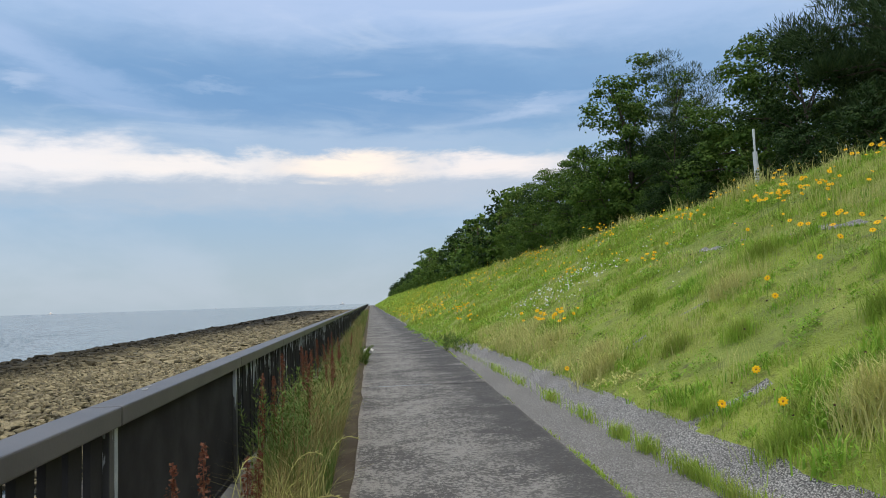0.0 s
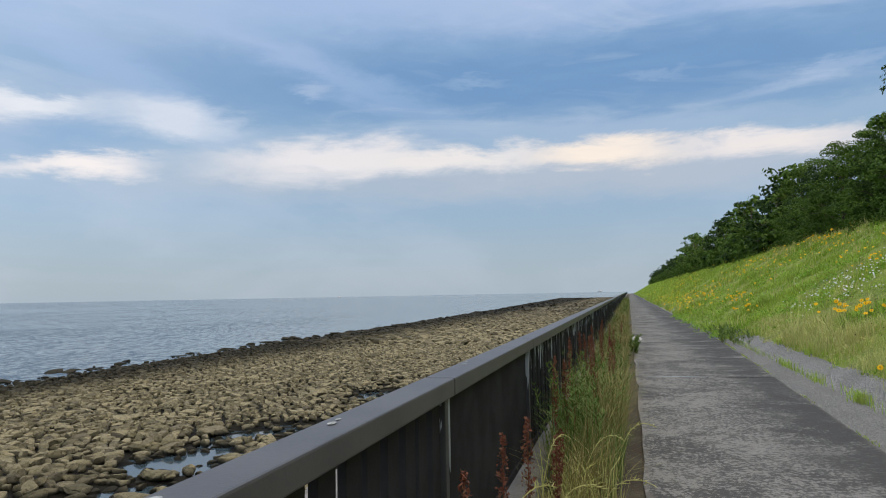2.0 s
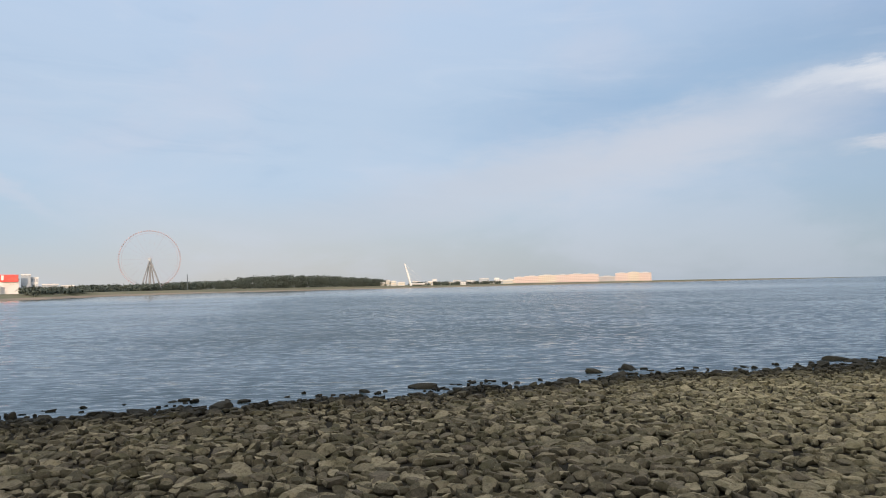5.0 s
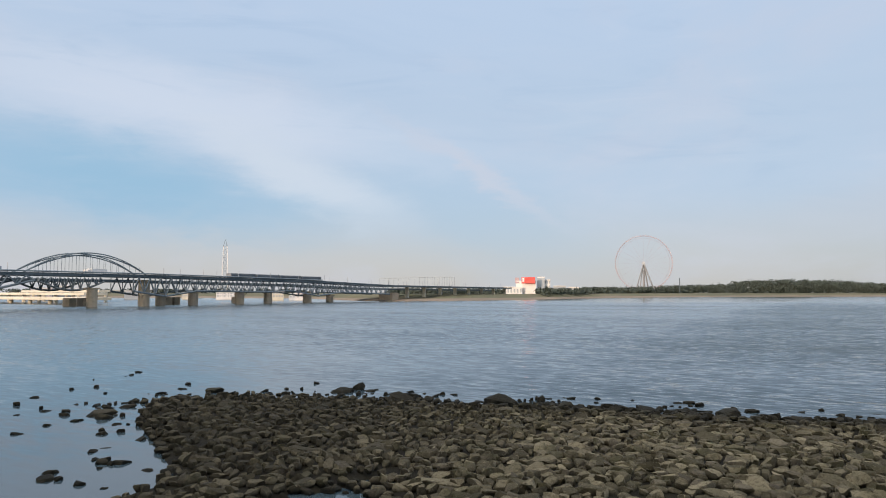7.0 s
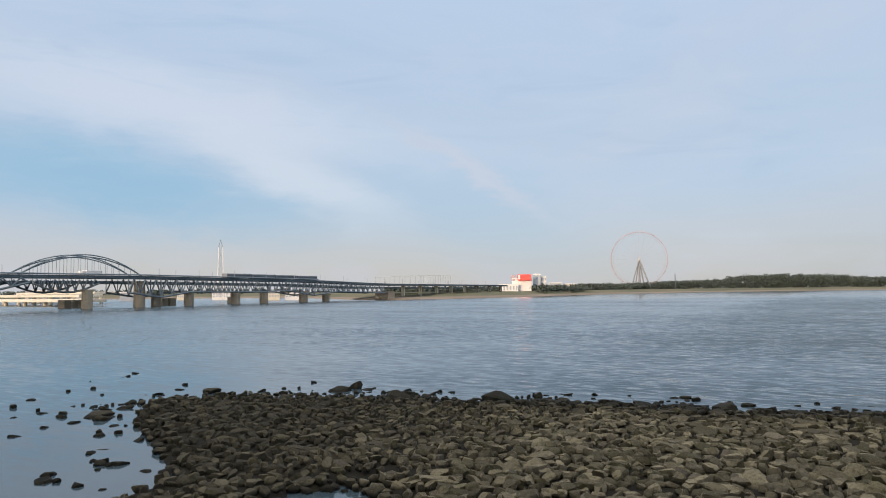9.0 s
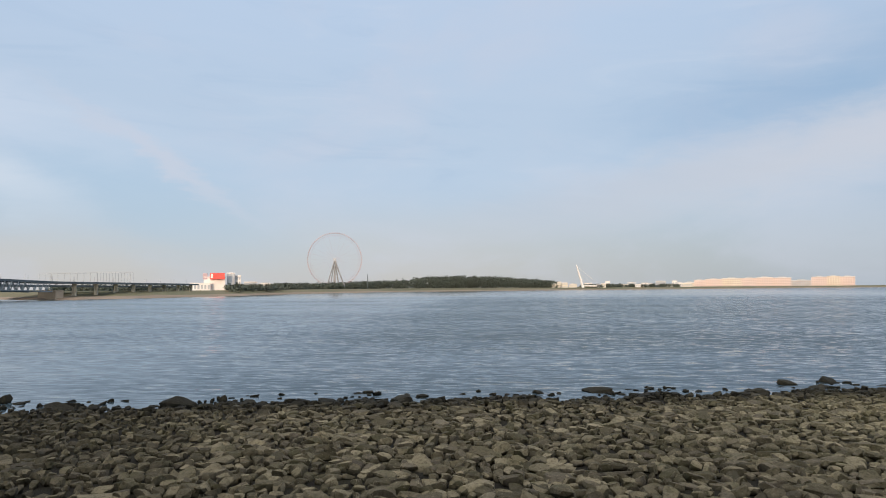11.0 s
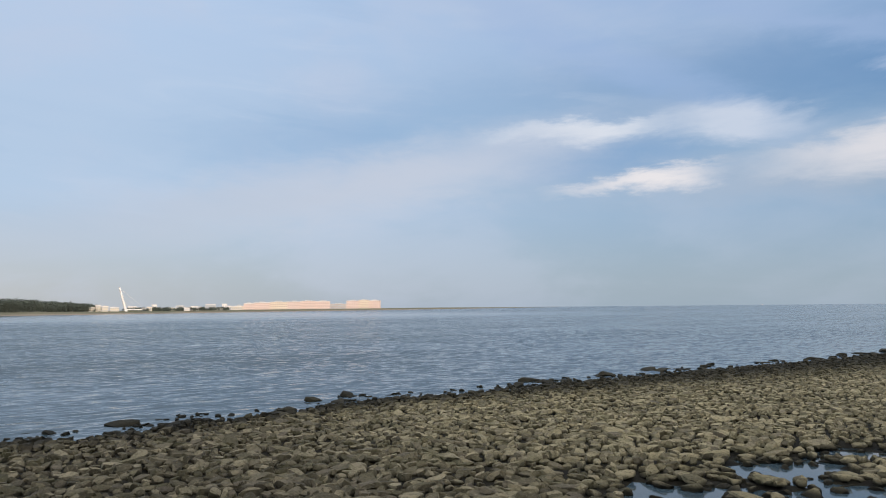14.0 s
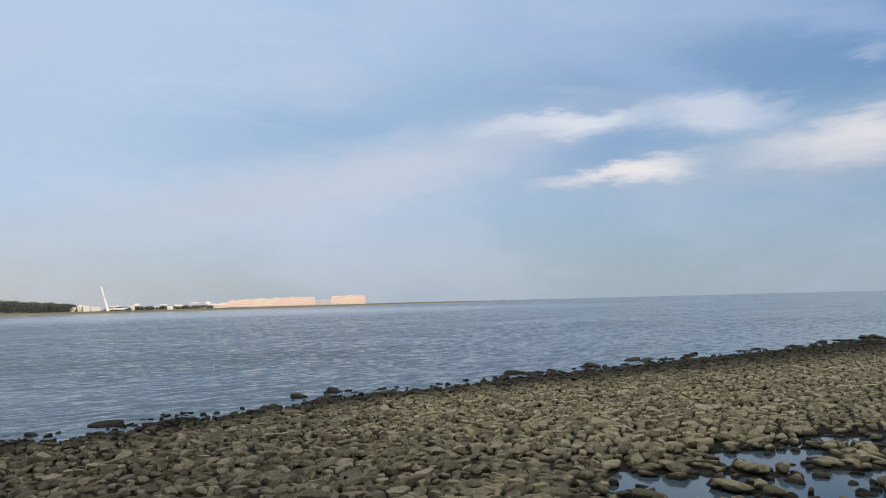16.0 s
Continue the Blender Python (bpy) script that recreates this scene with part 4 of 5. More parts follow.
ob = linked("gutter_grass", blades(len(gy), np.stack([gx, gy], 1), np.full(len(gy), -0.01), rng.uniform(0.05, 0.24, len(gy)), np.full(len(gy), 0.0035), 0.7, M["blade"], "gutter_grass"))
tagged(ob, "bright green grass growing in the gutter joint", "grass", kind="stuff")
gy = np.concatenate([rng.normal(rng.uniform(3, 30, 26)[rng.integers(0, 26, 1300)], 0.25), rng.uniform(2.5, 6.4, 500)])
gx = right_edge(gy) + 0.03 + rng.normal(0, 0.022, len(gy))
ob = linked("joint_moss", blades(len(gy), np.stack([gx, gy], 1), np.full(len(gy), -0.012), rng.uniform(0.015, 0.05, len(gy)), np.full(len(gy), 0.004), 0.9, M["blade"], "joint_moss"))
tagged(ob, "low green weeds in the joint beside the path", "weeds", kind="stuff")

# weeds along the fence
def verge_weeds(n, y0, y1, length, width, mat, lean, name, label, k=60, xs=(-0.9, -0.3)):
    cx, cy = rng.uniform(*xs, k), rng.uniform(y0, y1, k)
    pick = rng.integers(0, k, n)
    x = np.clip(cx[pick] + rng.normal(0, 0.07, n), -0.98, -0.36)
    y = cy[pick] + rng.normal(0, 0.12, n)
    size = rng.uniform(0.55, 1.2, k)[pick]
    ob = linked(name, blades(n, np.stack([x, y], 1), np.full(n, -0.02), length * rng.uniform(0.5, 1.15, n) * size, np.full(n, width), lean, mat, name))
    tagged(ob, label, "weeds", kind="stuff")


verge_weeds(2200, 5.2, 8.6, 0.7, 0.0035, M["weed"], 0.6, "weeds", "tall leafy green weeds against the fence", 34, (-0.85, -0.4))
verge_weeds(1100, 4.4, 9.5, 0.62, 0.003, M["straw"], 0.9, "weeds", "pale dry grass beside the fence", 26, (-0.75, -0.45))
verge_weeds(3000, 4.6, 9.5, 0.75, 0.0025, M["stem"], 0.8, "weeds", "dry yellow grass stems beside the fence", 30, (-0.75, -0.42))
verge_weeds(6500, 8.5, 30, 0.55, 0.004, M["weed"], 0.6, "weeds", "green weeds along the fence", 130)
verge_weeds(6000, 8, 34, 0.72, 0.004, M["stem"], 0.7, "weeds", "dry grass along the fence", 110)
verge_weeds(7000, 30, 110, 0.65, 0.014, M["weed"], 0.6, "weeds", "distant weeds along the fence", 260)
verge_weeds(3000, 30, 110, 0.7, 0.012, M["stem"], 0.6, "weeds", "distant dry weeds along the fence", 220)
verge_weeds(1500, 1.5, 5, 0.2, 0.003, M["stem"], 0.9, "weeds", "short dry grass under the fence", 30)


def leafy_weeds(n, y0, y1, height, name, label, xs=(-0.9, -0.35), leaf=0.055, per=70, w=0.006):
    """Upright stems set all round with narrow leaves."""
    x, y, h = rng.uniform(*xs, n), rng.uniform(y0, y1, n), height * rng.uniform(0.55, 1.15, n)
    lx, ly = rng.normal(0, 0.1, n), rng.normal(0, 0.1, n)
    i = np.repeat(np.arange(n), per)
    q = rng.uniform(0.12, 1.0, len(i))
    c = np.stack([x[i] + lx[i] * q * q, y[i] + ly[i] * q * q, h[i] * q - 0.02], 1)
    a = rng.uniform(0, 6.283, len(i))
    d = np.stack([np.cos(a), np.sin(a), rng.uniform(0.2, 1.2, len(i))], 1) * (leaf * rng.uniform(0.6, 1.4, len(i)) * (1.2 - 0.6 * q))[:, None]
    s = np.stack([-np.sin(a), np.cos(a), 0 * a], 1) * w
    V = np.stack([c, c + d * 0.5 + s, c + d, c + d * 0.5 - s], 1).reshape(-1, 3)
    me = mesh_of(name, V, np.arange(len(i) * 4).reshape(-1, 4), M["weed"])
    tagged(linked(name, me), label, "weeds", kind="stuff")
    up = np.stack([x, y], 1)
    st = blades(n, up, np.full(n, -0.02), h, np.full(n, 0.003), 0.15, M["dock"], name + "_stems")
    tagged(linked("weed_stems", st), "brown upright weed stems beside the fence", "weeds", kind="stuff")


leafy_weeds(95, 5.4, 7.6, 0.82, "leafy_weeds", "tall leafy green weeds against the fence", (-0.88, -0.5))
leafy_weeds(150, 7.6, 16, 0.6, "leafy_weeds", "leafy weeds along the fence", (-0.9, -0.35))
leafy_weeds(26, 16.5, 20.5, 0.35, "leafy_weeds", "bushy weeds beside the path", (-0.45, -0.12), 0.08, 90, 0.012)
leafy_weeds(46, 19.5, 25, 0.42, "leafy_weeds", "pale bushy weeds at the path's edge", (2.15, 3.0), 0.09, 50, 0.008)


def dock_plant(at, height, lean, seed):
    g = np.random.default_rng(seed)
    t = thing("dock_plant", "dried rust-red dock seed stalk beside the fence", "plant", "dock stalks", at=at)
    tip = Vector((lean[0], lean[1], height))
    part("stalk", bar(bmesh.new(), (0, 0, 0), tip, 0.004, 0.002, 5), M["dock"], t)
    n = 420
    k = g.uniform(0.45, 1.0, n)
    r = 0.022 * np.sin(np.clip((k - 0.42) / 0.6, 0, 1) * 3.0) + 0.005
    a = g.uniform(0, 6.283, n)
    c = k[:, None] * np.array(tip) + np.stack([np.cos(a) * r, np.sin(a) * r, g.normal(0, 0.004, n)], 1) * g.uniform(0.3, 1.2, n)[:, None]
    u, v = g.normal(0, 0.0045, (n, 3)), g.normal(0, 0.0045, (n, 3))
    V = np.stack([c - u, c + v, c + u, c - v], 1).reshape(-1, 3)
    part_ob = linked("seed_head", mesh_of("seed_head", V, np.arange(n * 4).reshape(n, 4), M["dock"]), t)
    return part_ob


for i, (x, y, h) in enumerate(((-0.86, 2.45, 0.86), (-0.8, 2.95, 0.9), (-0.72, 3.15, 0.95), (-0.68, 3.9, 0.72), (-0.92, 1.95, 0.8), (-0.75, 4.6, 0.62), (-0.8, 6.4, 1.1), (-0.62, 7.4, 1.05), (-0.7, 8.3, 1.0), (-0.55, 9.6, 0.9), (-0.8, 10.8, 1.0), (-0.85, 5.6, 1.0), (-0.78, 5.9, 0.95), (-0.6, 6.9, 0.95), (-0.7, 7.8, 1.05), (-0.45, 8.8, 0.9), (-0.85, 9.1, 1.0), (-0.6, 10.2, 0.95), (-0.5, 11.5, 0.9), (-0.75, 12.3, 0.95), (-0.6, 13.4, 0.9), (-0.8, 14.6, 0.95), (-0.5, 16, 0.85))):
    dock_plant((x, y, -0.02), h, (rng.normal(0, 0.03), rng.normal(0, 0.03)), i)


def wild_oat(at, reach, height, seed):
    """A pale grass stalk that arches over, with a thin plaited head."""
    g = np.random.default_rng(seed)
    t = thing("grass_stalk", "pale arching dry grass stalk with a seed head", "grass", "grass stalks", at=at)
    bm, head = bmesh.new(), bmesh.new()
    pts = [Vector((reach[0] * s ** 1.8, reach[1] * s ** 1.8, height * math.sin(s * 1.9) / math.sin(1.57))) for s in np.linspace(0, 1, 12)]
    for a, b in zip(pts[:-1], pts[1:]):
        bar(bm, a, b, 0.0022, 0.0018, 4)
    for a, b in zip(pts[6:-1], pts[7:]):
        for q in (0.15, 0.5, 0.85):
            c = a.lerp(b, q)
            bar(head, c, c + Vector(g.normal(0, 0.012, 3)) + (b - a) * 0.35, 0.0035, 0.001, 4)
    part("stalk", bm, M["straw"], t)
    part("seed_head", head, M["straw"], t)


for i, (x, y, rx, ry, h) in enumerate(((-0.7, 3.1, 0.3, 0.25, 0.62), (-0.55, 3.3, 0.32, 0.1, 0.5), (-0.85, 2.7, 0.25, 0.5, 0.66), (-0.5, 4.0, 0.35, -0.05, 0.48), (-0.6, 4.4, 0.28, 0.2, 0.6), (-0.75, 3.6, 0.16, 0.3, 0.74), (-0.4, 5.2, 0.3, 0.1, 0.55))):
    wild_oat((x, y, -0.02), (rx, ry), h, i)

# a crumpled white bag on the path's edge
bm = bmesh.new()
bmesh.ops.create_icosphere(bm, subdivisions=3, radius=0.14)
for v in bm.verts:
    k = noise.noise(v.co * 14) * 0.35 + noise.noise(v.co * 30) * 0.15
    v.co = Vector((v.co.x * 1.2, v.co.y, v.co.z * 0.55)) * (1 + k)
tagged(part("litter", bm, M["white"]), "crumpled white plastic bag lying at the path's edge", "litter").location = (-0.1, 21.2, 0.08)


# ---- flowers ----
def flower_head(bm, eye, at, r, g, tilt):
    m = Matrix.Translation(at) @ Euler((tilt[0], tilt[1], 0)).to_matrix().to_4x4() @ Matrix.Rotation(g.uniform(0, 6.28), 4, "Z")
    for k in range(8):
        a = k * math.pi / 4
        d, s = Vector((math.cos(a), math.sin(a), 0)), Vector((-math.sin(a), math.cos(a), 0))
        pts = [d * 0.12 * r, d * 0.6 * r + s * 0.3 * r + Vector((0, 0, 0.12 * r)), d * r + s * 0.16 * r, d * r - s * 0.16 * r, d * 0.6 * r - s * 0.3 * r + Vector((0, 0, 0.12 * r))]
        bm.faces.new([bm.verts.new(m @ p) for p in pts])
    bmesh.ops.create_cone(eye, cap_ends=True, segments=8, radius1=0.24 * r, radius2=0.1 * r, depth=0.16 * r, matrix=m @ Matrix.Translation((0, 0, 0.08 * r)))


def flower_plant(seed, count, spread, height, mat, r):
    g = random.Random(seed)
    t = thing("flower_plant", "orange-yellow coreopsis flowers on thin green stems", "flowers", "wild flowers")
    for _ in range(count):
        x, y, h = g.gauss(0, spread), g.gauss(0, spread), height * g.uniform(0.7, 1.2)
        part("stem", bar(bmesh.new(), (x * 0.6, y * 0.6, -0.15), (x, y, h), 0.0025, 0.002, 4), M["weed"], t)
        petals, eye = bmesh.new(), bmesh.new()
        flower_head(petals, eye, Vector((x, y, h)), r * g.uniform(0.75, 1.15), g, (g.gauss(0.75, 0.2), g.gauss(-0.45, 0.2)))
        bloom = part("flower", petals, mat, t)
        part("eye", eye, M["eye"], bloom)
    return t


plants = [flower_plant(1, 9, 0.22, 0.5, M["petal"], 0.039), flower_plant(2, 1, 0.02, 0.34, M["petal"], 0.052), flower_plant(3, 5, 0.16, 0.5, M["petal"], 0.039), flower_plant(4, 14, 0.32, 0.52, M["petal"], 0.039)]
SPOTS = ((3, 7.9, 16.4), (0, 7.55, 12.1), (2, 7.7, 12.6), (3, 7.55, 10.5), (0, 6.2, 8.85), (1, 6.05, 8.5), (2, 5.8, 7.4), (1, 5.6, 8.3), (1, 5.15, 8.75), (1, 4.85, 8.1), (3, 3.85, 14.6), (0, 3.75, 14.0), (1, 3.55, 6.35), (1, 3.22, 5.4), (1, 3.05, 6.05), (1, 2.95, 10.7), (3, 8.6, 36.0), (0, 8.8, 34.6), (2, 5.9, 14.4), (1, 6.5, 17.3), (3, 3.8, 29.0), (0, 4.1, 30.4), (2, 9.2, 17.8), (2, 8.0, 13.7), (0, 8.3, 12.6), (2, 5.9, 20.4), (1, 6.95, 12.3), (1, 7.0, 16.0), (2, 9.0, 14.5), (0, 9.1, 11.6), (3, 4.0, 41), (3, 9.3, 27.0), (2, 8.4, 24.0), (0, 3.4, 24.5))
used = set()
for k, fx, fy in SPOTS:
    m = pose(fx, fy, float(bank_z(np.array(fx), np.array(fy))) + 0.02, 0, 0, rng.uniform(-25, 25))
    if k in used:
        copy_thing(plants[k], m)
    else:
        plants[k].matrix_basis = m
        used.add(k)


def specks(n, y0, y1, x0, x1, r, mat, name, label, k, sd, h=(0.25, 0.55)):
    cx, cy = rng.uniform(x0, x1, k), rng.uniform(y0, y1, k)
    p = rng.integers(0, k, n)
    x, y = cx[p] + rng.normal(0, sd, n), cy[p] + rng.normal(0, sd * 1.4, n)
    ok = (x > np.where(y > 24, BASE_X - 0.9, BASE_X + 0.1)) & (x < TOP_X + 0.3)
    x, y = x[ok], y[ok]
    n = len(x)
    c = np.stack([x, y, turf_z(x, y) + rng.uniform(*h, n)], 1)
    a = rng.uniform(0, 6.283, n)
    nrm = np.stack([rng.normal(-0.5, 0.3, n), rng.normal(-0.8, 0.3, n), np.ones(n)], 1)
    u = np.cross(nrm, np.stack([np.cos(a), np.sin(a), 0 * a], 1))
    u /= np.linalg.norm(u, axis=1)[:, None]
    v = np.cross(nrm, u)
    v /= np.linalg.norm(v, axis=1)[:, None]
    rr = (r * rng.uniform(0.7, 1.3, n))[:, None]
    ring = [c + rr * (u * math.cos(q) + v * math.sin(q)) for q in np.arange(6) * math.pi / 3]
    me = mesh_of(name, np.stack(ring, 1).reshape(-1, 3), np.arange(n * 6).reshape(n, 6), mat)
    tagged(linked(name, me), label, "flowers", kind="stuff")


specks(80, 8, 24, 5.0, TOP_X, 0.022, M["petal_far"], "flowers", "scattered orange flowers on the slope", 60, 0.5)
specks(200, 18, 60, BASE_X + 0.3, TOP_X, 0.036, M["petal_far"], "flowers", "yellow flowers further along the slope", 50, 0.6)
specks(120, 36, 80, BASE_X - 0.6, BASE_X + 1.2, 0.045, M["petal_far"], "flowers", "a yellow drift of flowers at the foot of the slope", 40, 0.5)
specks(420, 3.5, 20, BASE_X + 0.2, TOP_X, 0.011, M["seedhead"], "seed_heads", "small dark spent seed heads on the slope", 160, 0.35, (0.2, 0.5))
specks(150, 40, 160, BASE_X, TOP_X, 0.06, M["petal_far"], "flowers", "distant yellow flowers on the slope", 90, 1.2)
specks(190, 16.6, 21.4, 4.3, 6.1, 0.018, M["white_petal"], "flowers", "a drift of tiny white daisies on the slope", 30, 0.36, (0.25, 0.5))
specks(110, 10, 40, 4.6, 9, 0.013, M["white_petal"], "flowers", "scattered tiny white daisies", 40, 0.3, (0.25, 0.5))
# concrete ribs across the slope
for (xa, ya), (xb, yb) in (((2.98, 6.72), (3.85, 6.54)), ((RIB_X, 9.3), (RIB_X, 11.2)), ((3.7, 10.56), (4.2, 10.46)), ((RIB_X, 12.6), (RIB_X, 14.4)), ((4.7, 10.36), (5.6, 10.18))):
    bm = bmesh.new()
    d = Vector((xb - xa, yb - ya, 0)).normalized()
    s = Vector((-d.y, d.x, 0)) * 0.075
    rows = []
    for i in range(7):
        p = Vector((xa, ya, 0)).lerp(Vector((xb, yb, 0)), i / 6)
        row = []
        for k in (-1, 1):
            q = p + s * k * (1 + 0.25 * math.sin(i * 2.3 + k))
            row.append(Vector((q.x, q.y, float(bank_z(np.array(q.x), np.array(q.y))) + 0.008)))
        rows.append([bm.verts.new(v) for v in (row[0] - Vector((0, 0, 0.2)), row[0], row[1], row[1] - Vector((0, 0, 0.2)))])
    for a, b in zip(rows[:-1], rows[1:]):
        for k in range(3):
            bm.faces.new((a[k], a[k + 1], b[k + 1], b[k]))
    tagged(part("slope_rib", bm, M["gravel"]), "grey concrete rib showing through the grass slope", "rib", "slope ribs", "structure")


# ---- trees ----
def leaf_cloud(centres, per, spread, size, mat, name, g, flat=0.6, needles=False):
    """Leaves on the domed outsides of many clumps, turned outwards; needles stand off them as brushes."""
    n = len(centres) * per
    d = g.normal(0, 1, (n, 3))
    d[:, 2] = np.where(d[:, 2] < -0.35, -d[:, 2], d[:, 2])
    d /= np.linalg.norm(d, axis=1)[:, None]
    big = np.repeat(g.uniform(0.65, 1.25, len(centres)), per)[:, None]
    reach = np.where(g.random((n, 1)) < 0.75, g.uniform(0.8, 1.1, (n, 1)), g.uniform(0.2, 0.9, (n, 1)))
    c = np.repeat(centres, per, 0) + d * reach * big * spread * np.array([1.25, 1.25, flat * 1.5])
    if needles:
        u = d + [0, 0, 0.7] + g.normal(0, 0.35, (n, 3))
        u *= (size / np.linalg.norm(u, axis=1) * g.uniform(0.6, 1.3, n))[:, None]
        v = np.cross(u, g.normal(0, 1, (n, 3)))
        v *= (size * 0.09 / np.linalg.norm(v, axis=1))[:, None]
    else:
        nrm = d + [0, 0, 0.35] + g.normal(0, 0.45, (n, 3))
        u = np.cross(nrm, g.normal(0, 1, (n, 3)))
        u *= (size / np.linalg.norm(u, axis=1) * g.uniform(0.6, 1.3, n))[:, None]
        v = np.cross(nrm, u)
        v *= (size * 0.55 / np.linalg.norm(v, axis=1))[:, None]
    V = np.stack([c - u, c + v, c + u, c - v], 1).reshape(-1, 3)
    return mesh_of(name, V, np.arange(n * 4).reshape(n, 4), mat)


def limb_points(g, height, width, levels, low):
    """Branch ends over an uneven crown."""
    ends = []
    for k in range(levels):
        q = k / (levels - 1)
        z = height * (low + (1 - low) * q)
        r = width * math.sqrt(max(0.04, 1 - (abs(q - 0.38) / 0.68) ** 2)) * g.uniform(0.75, 1.15)
        for a in np.arange(0, 6.283, 6.283 / max(3, int(7 * (1.1 - q * 0.6)))) + g.uniform(0, 6):
            rr = r * g.uniform(0.45, 1.08)
            ends.append((math.cos(a) * rr, math.sin(a) * rr, z + g.normal(0, height * 0.045)))
    return np.array(ends)


def tree(name, label, seed, height, width, mat, size, per, spread, low=0.2, needles=False, levels=7, flat=0.6):
    g = np.random.default_rng(seed)
    t = thing(name, label, "tree", "trees on the dyke")
    ends = limb_points(g, height, width, levels, low)
    bm = bmesh.new()
    lean = g.normal(0, 0.05, 2) * height
    zs = np.linspace(0, height * 0.9, 7)
    spine = [Vector((lean[0] * (z / height) ** 2 + g.normal(0, 0.06), lean[1] * (z / height) ** 2 + g.normal(0, 0.06), z)) for z in zs]
    spine[0] = Vector((0, 0, -0.3))
    r0 = height * 0.022
    for i in range(6):
        bar(bm, spine[i], spine[i + 1], r0 * (1 - i / 6.5), r0 * (1 - (i + 1) / 6.5), 8)
    for e in ends[:: 2]:
        z = max(0.3, e[2] * 0.72)
        k = min(5, int(z / (height * 0.9) * 6))
        a = spine[k].lerp(spine[k + 1], (z / (height * 0.9) * 6) % 1)
        mid = a.lerp(Vector(e), 0.55) + Vector((0, 0, 0.05 * height))
        bar(bm, a, mid, r0 * 0.34, r0 * 0.2, 5)
        bar(bm, mid, e, r0 * 0.2, r0 * 0.05, 5)
    part("trunk", bm, M["bark"], t)
    more = ends * [0.92, 0.92, 0.97] + g.normal(0, spread * 0.7, ends.shape)
    inner = ends * [0.6, 0.6, 0.95] + g.normal(0, spread * 0.5, ends.shape)
    linked("crown", leaf_cloud(np.concatenate([ends, more, inner]), per, spread, size, mat, "crown", g, flat, needles=needles), t)
    return t


KINDS = [
    tree("broadleaf_tree", "dense green broadleaf tree on the dyke top", 11, 7.0, 2.9, M["leaf"], 0.085, 150, 0.5, 0.16),
    tree("broadleaf_tree", "dark green broadleaf tree on the dyke top", 12, 6.2, 2.7, M["leaf2"], 0.075, 140, 0.48, 0.1),
    tree("pine_tree", "dark shaggy pine tree on the dyke top", 13, 8.5, 3.0, M["needle"], 0.125, 290, 0.6, 0.18, True, 10, 0.6),
    tree("pine_tree", "young upright pine with candle shoots", 14, 6.5, 2.0, M["needle"], 0.11, 260, 0.36, 0.12, True, 8, 0.7),
    tree("shrub", "rounded dark green shrub at the dyke's edge", 15, 3.0, 1.7, M["leaf"], 0.062, 105, 0.36, 0.08, False, 5),
    tree("shrub", "low dark shrub at the dyke's edge", 16, 2.2, 1.5, M["leaf2"], 0.06, 95, 0.3, 0.08, False, 5),
    tree("broadleaf_tree", "green broadleaf tree further along the dyke", 17, 6.6, 2.8, M["leaf"], 0.24, 16, 0.42, 0.1),
    tree("broadleaf_tree", "dark broadleaf tree further along the dyke", 18, 6.2, 2.7, M["leaf2"], 0.24, 16, 0.42, 0.1),
    tree("shrub", "green shrub further along the dyke", 19, 3.0, 1.7, M["leaf"], 0.22, 16, 0.34, 0.06, False, 5),
]
placed = set()


def plant(k, x, y, s=1.0):
    m = pose(x, y, float(bank_z(np.array(x), np.array(y))) - 0.05, 0, 0, rng.uniform(0, 360)) @ Matrix.Diagonal((s, s, s * rng.uniform(0.92, 1.1), 1))
    if k in placed:
        o = copy_thing(KINDS[k], m)
        o.matrix_basis = m
    else:
        KINDS[k].matrix_basis = m
        placed.add(k)


# the trees that show best, then the belt along the dyke
for k, x, y, s in ((2, 17.4, 18.5, 1.45), (2, 19.3, 21.3, 1.28), (1, 21.5, 26.5, 1.5), (1, 19.0, 15.5, 1.4), (0, 15.3, 25.2, 0.98), (0, 13.0, 33.0, 1.06), (2, 15.0, 32.2, 0.86), (0, 14.9, 29.6, 0.8), (1, 13.0, 28.2, 0.62), (3, 12.1, 37.3, 0.82), (4, 11.5, 33.0, 1.15), (4, 11.3, 36.6, 1.2), (0, 12.2, 40.5, 0.74), (0, 11.8, 44.6, 0.78), (4, 11.9, 25.0, 0.45), (5, 11.5, 22.9, 0.45), (5, 11.7, 17.6, 0.75), (5, 12.0, 15.2, 0.8), (4, 12.3, 29.6, 0.6), (5, 11.6, 27.4, 0.55), (0, 13.4, 34.6, 0.7), (1, 14.6, 21.6, 0.8), (1, 12.8, 48.5, 0.8), (4, 11.2, 47, 1.1), (1, 12.6, 52, 0.85), (4, 11.2, 51, 1.1), (0, 12.4, 56, 0.85)):
    plant(k, x, y, s)
for y in np.arange(30, 60, 3.5):
    plant(int(rng.choice([6, 7])), 17.0 + rng.uniform(-0.8, 1.2), y, rng.uniform(0.7, 0.85))
# unseen trees behind the eye, added to keep low sun off the foreground
for y in np.arange(-50, 8, 5.5):
    plant(int(rng.choice([6, 7])), 15 + rng.uniform(-1, 1), y, 1.2)
    plant(8, 13 + rng.uniform(-0.5, 0.5), y + 1.6, 1.1)
# added back trees, mostly hidden, that block low light behind the front ones
for k, x, y, s in ((6, 20, 26.5, 0.9), (7, 19, 30, 0.9), (7, 18.5, 18, 1.0), (6, 22, 21, 1.0), (7, 17, 13, 1.1), (7, 16, 10, 1.3)):
    plant(k, x, y, s)
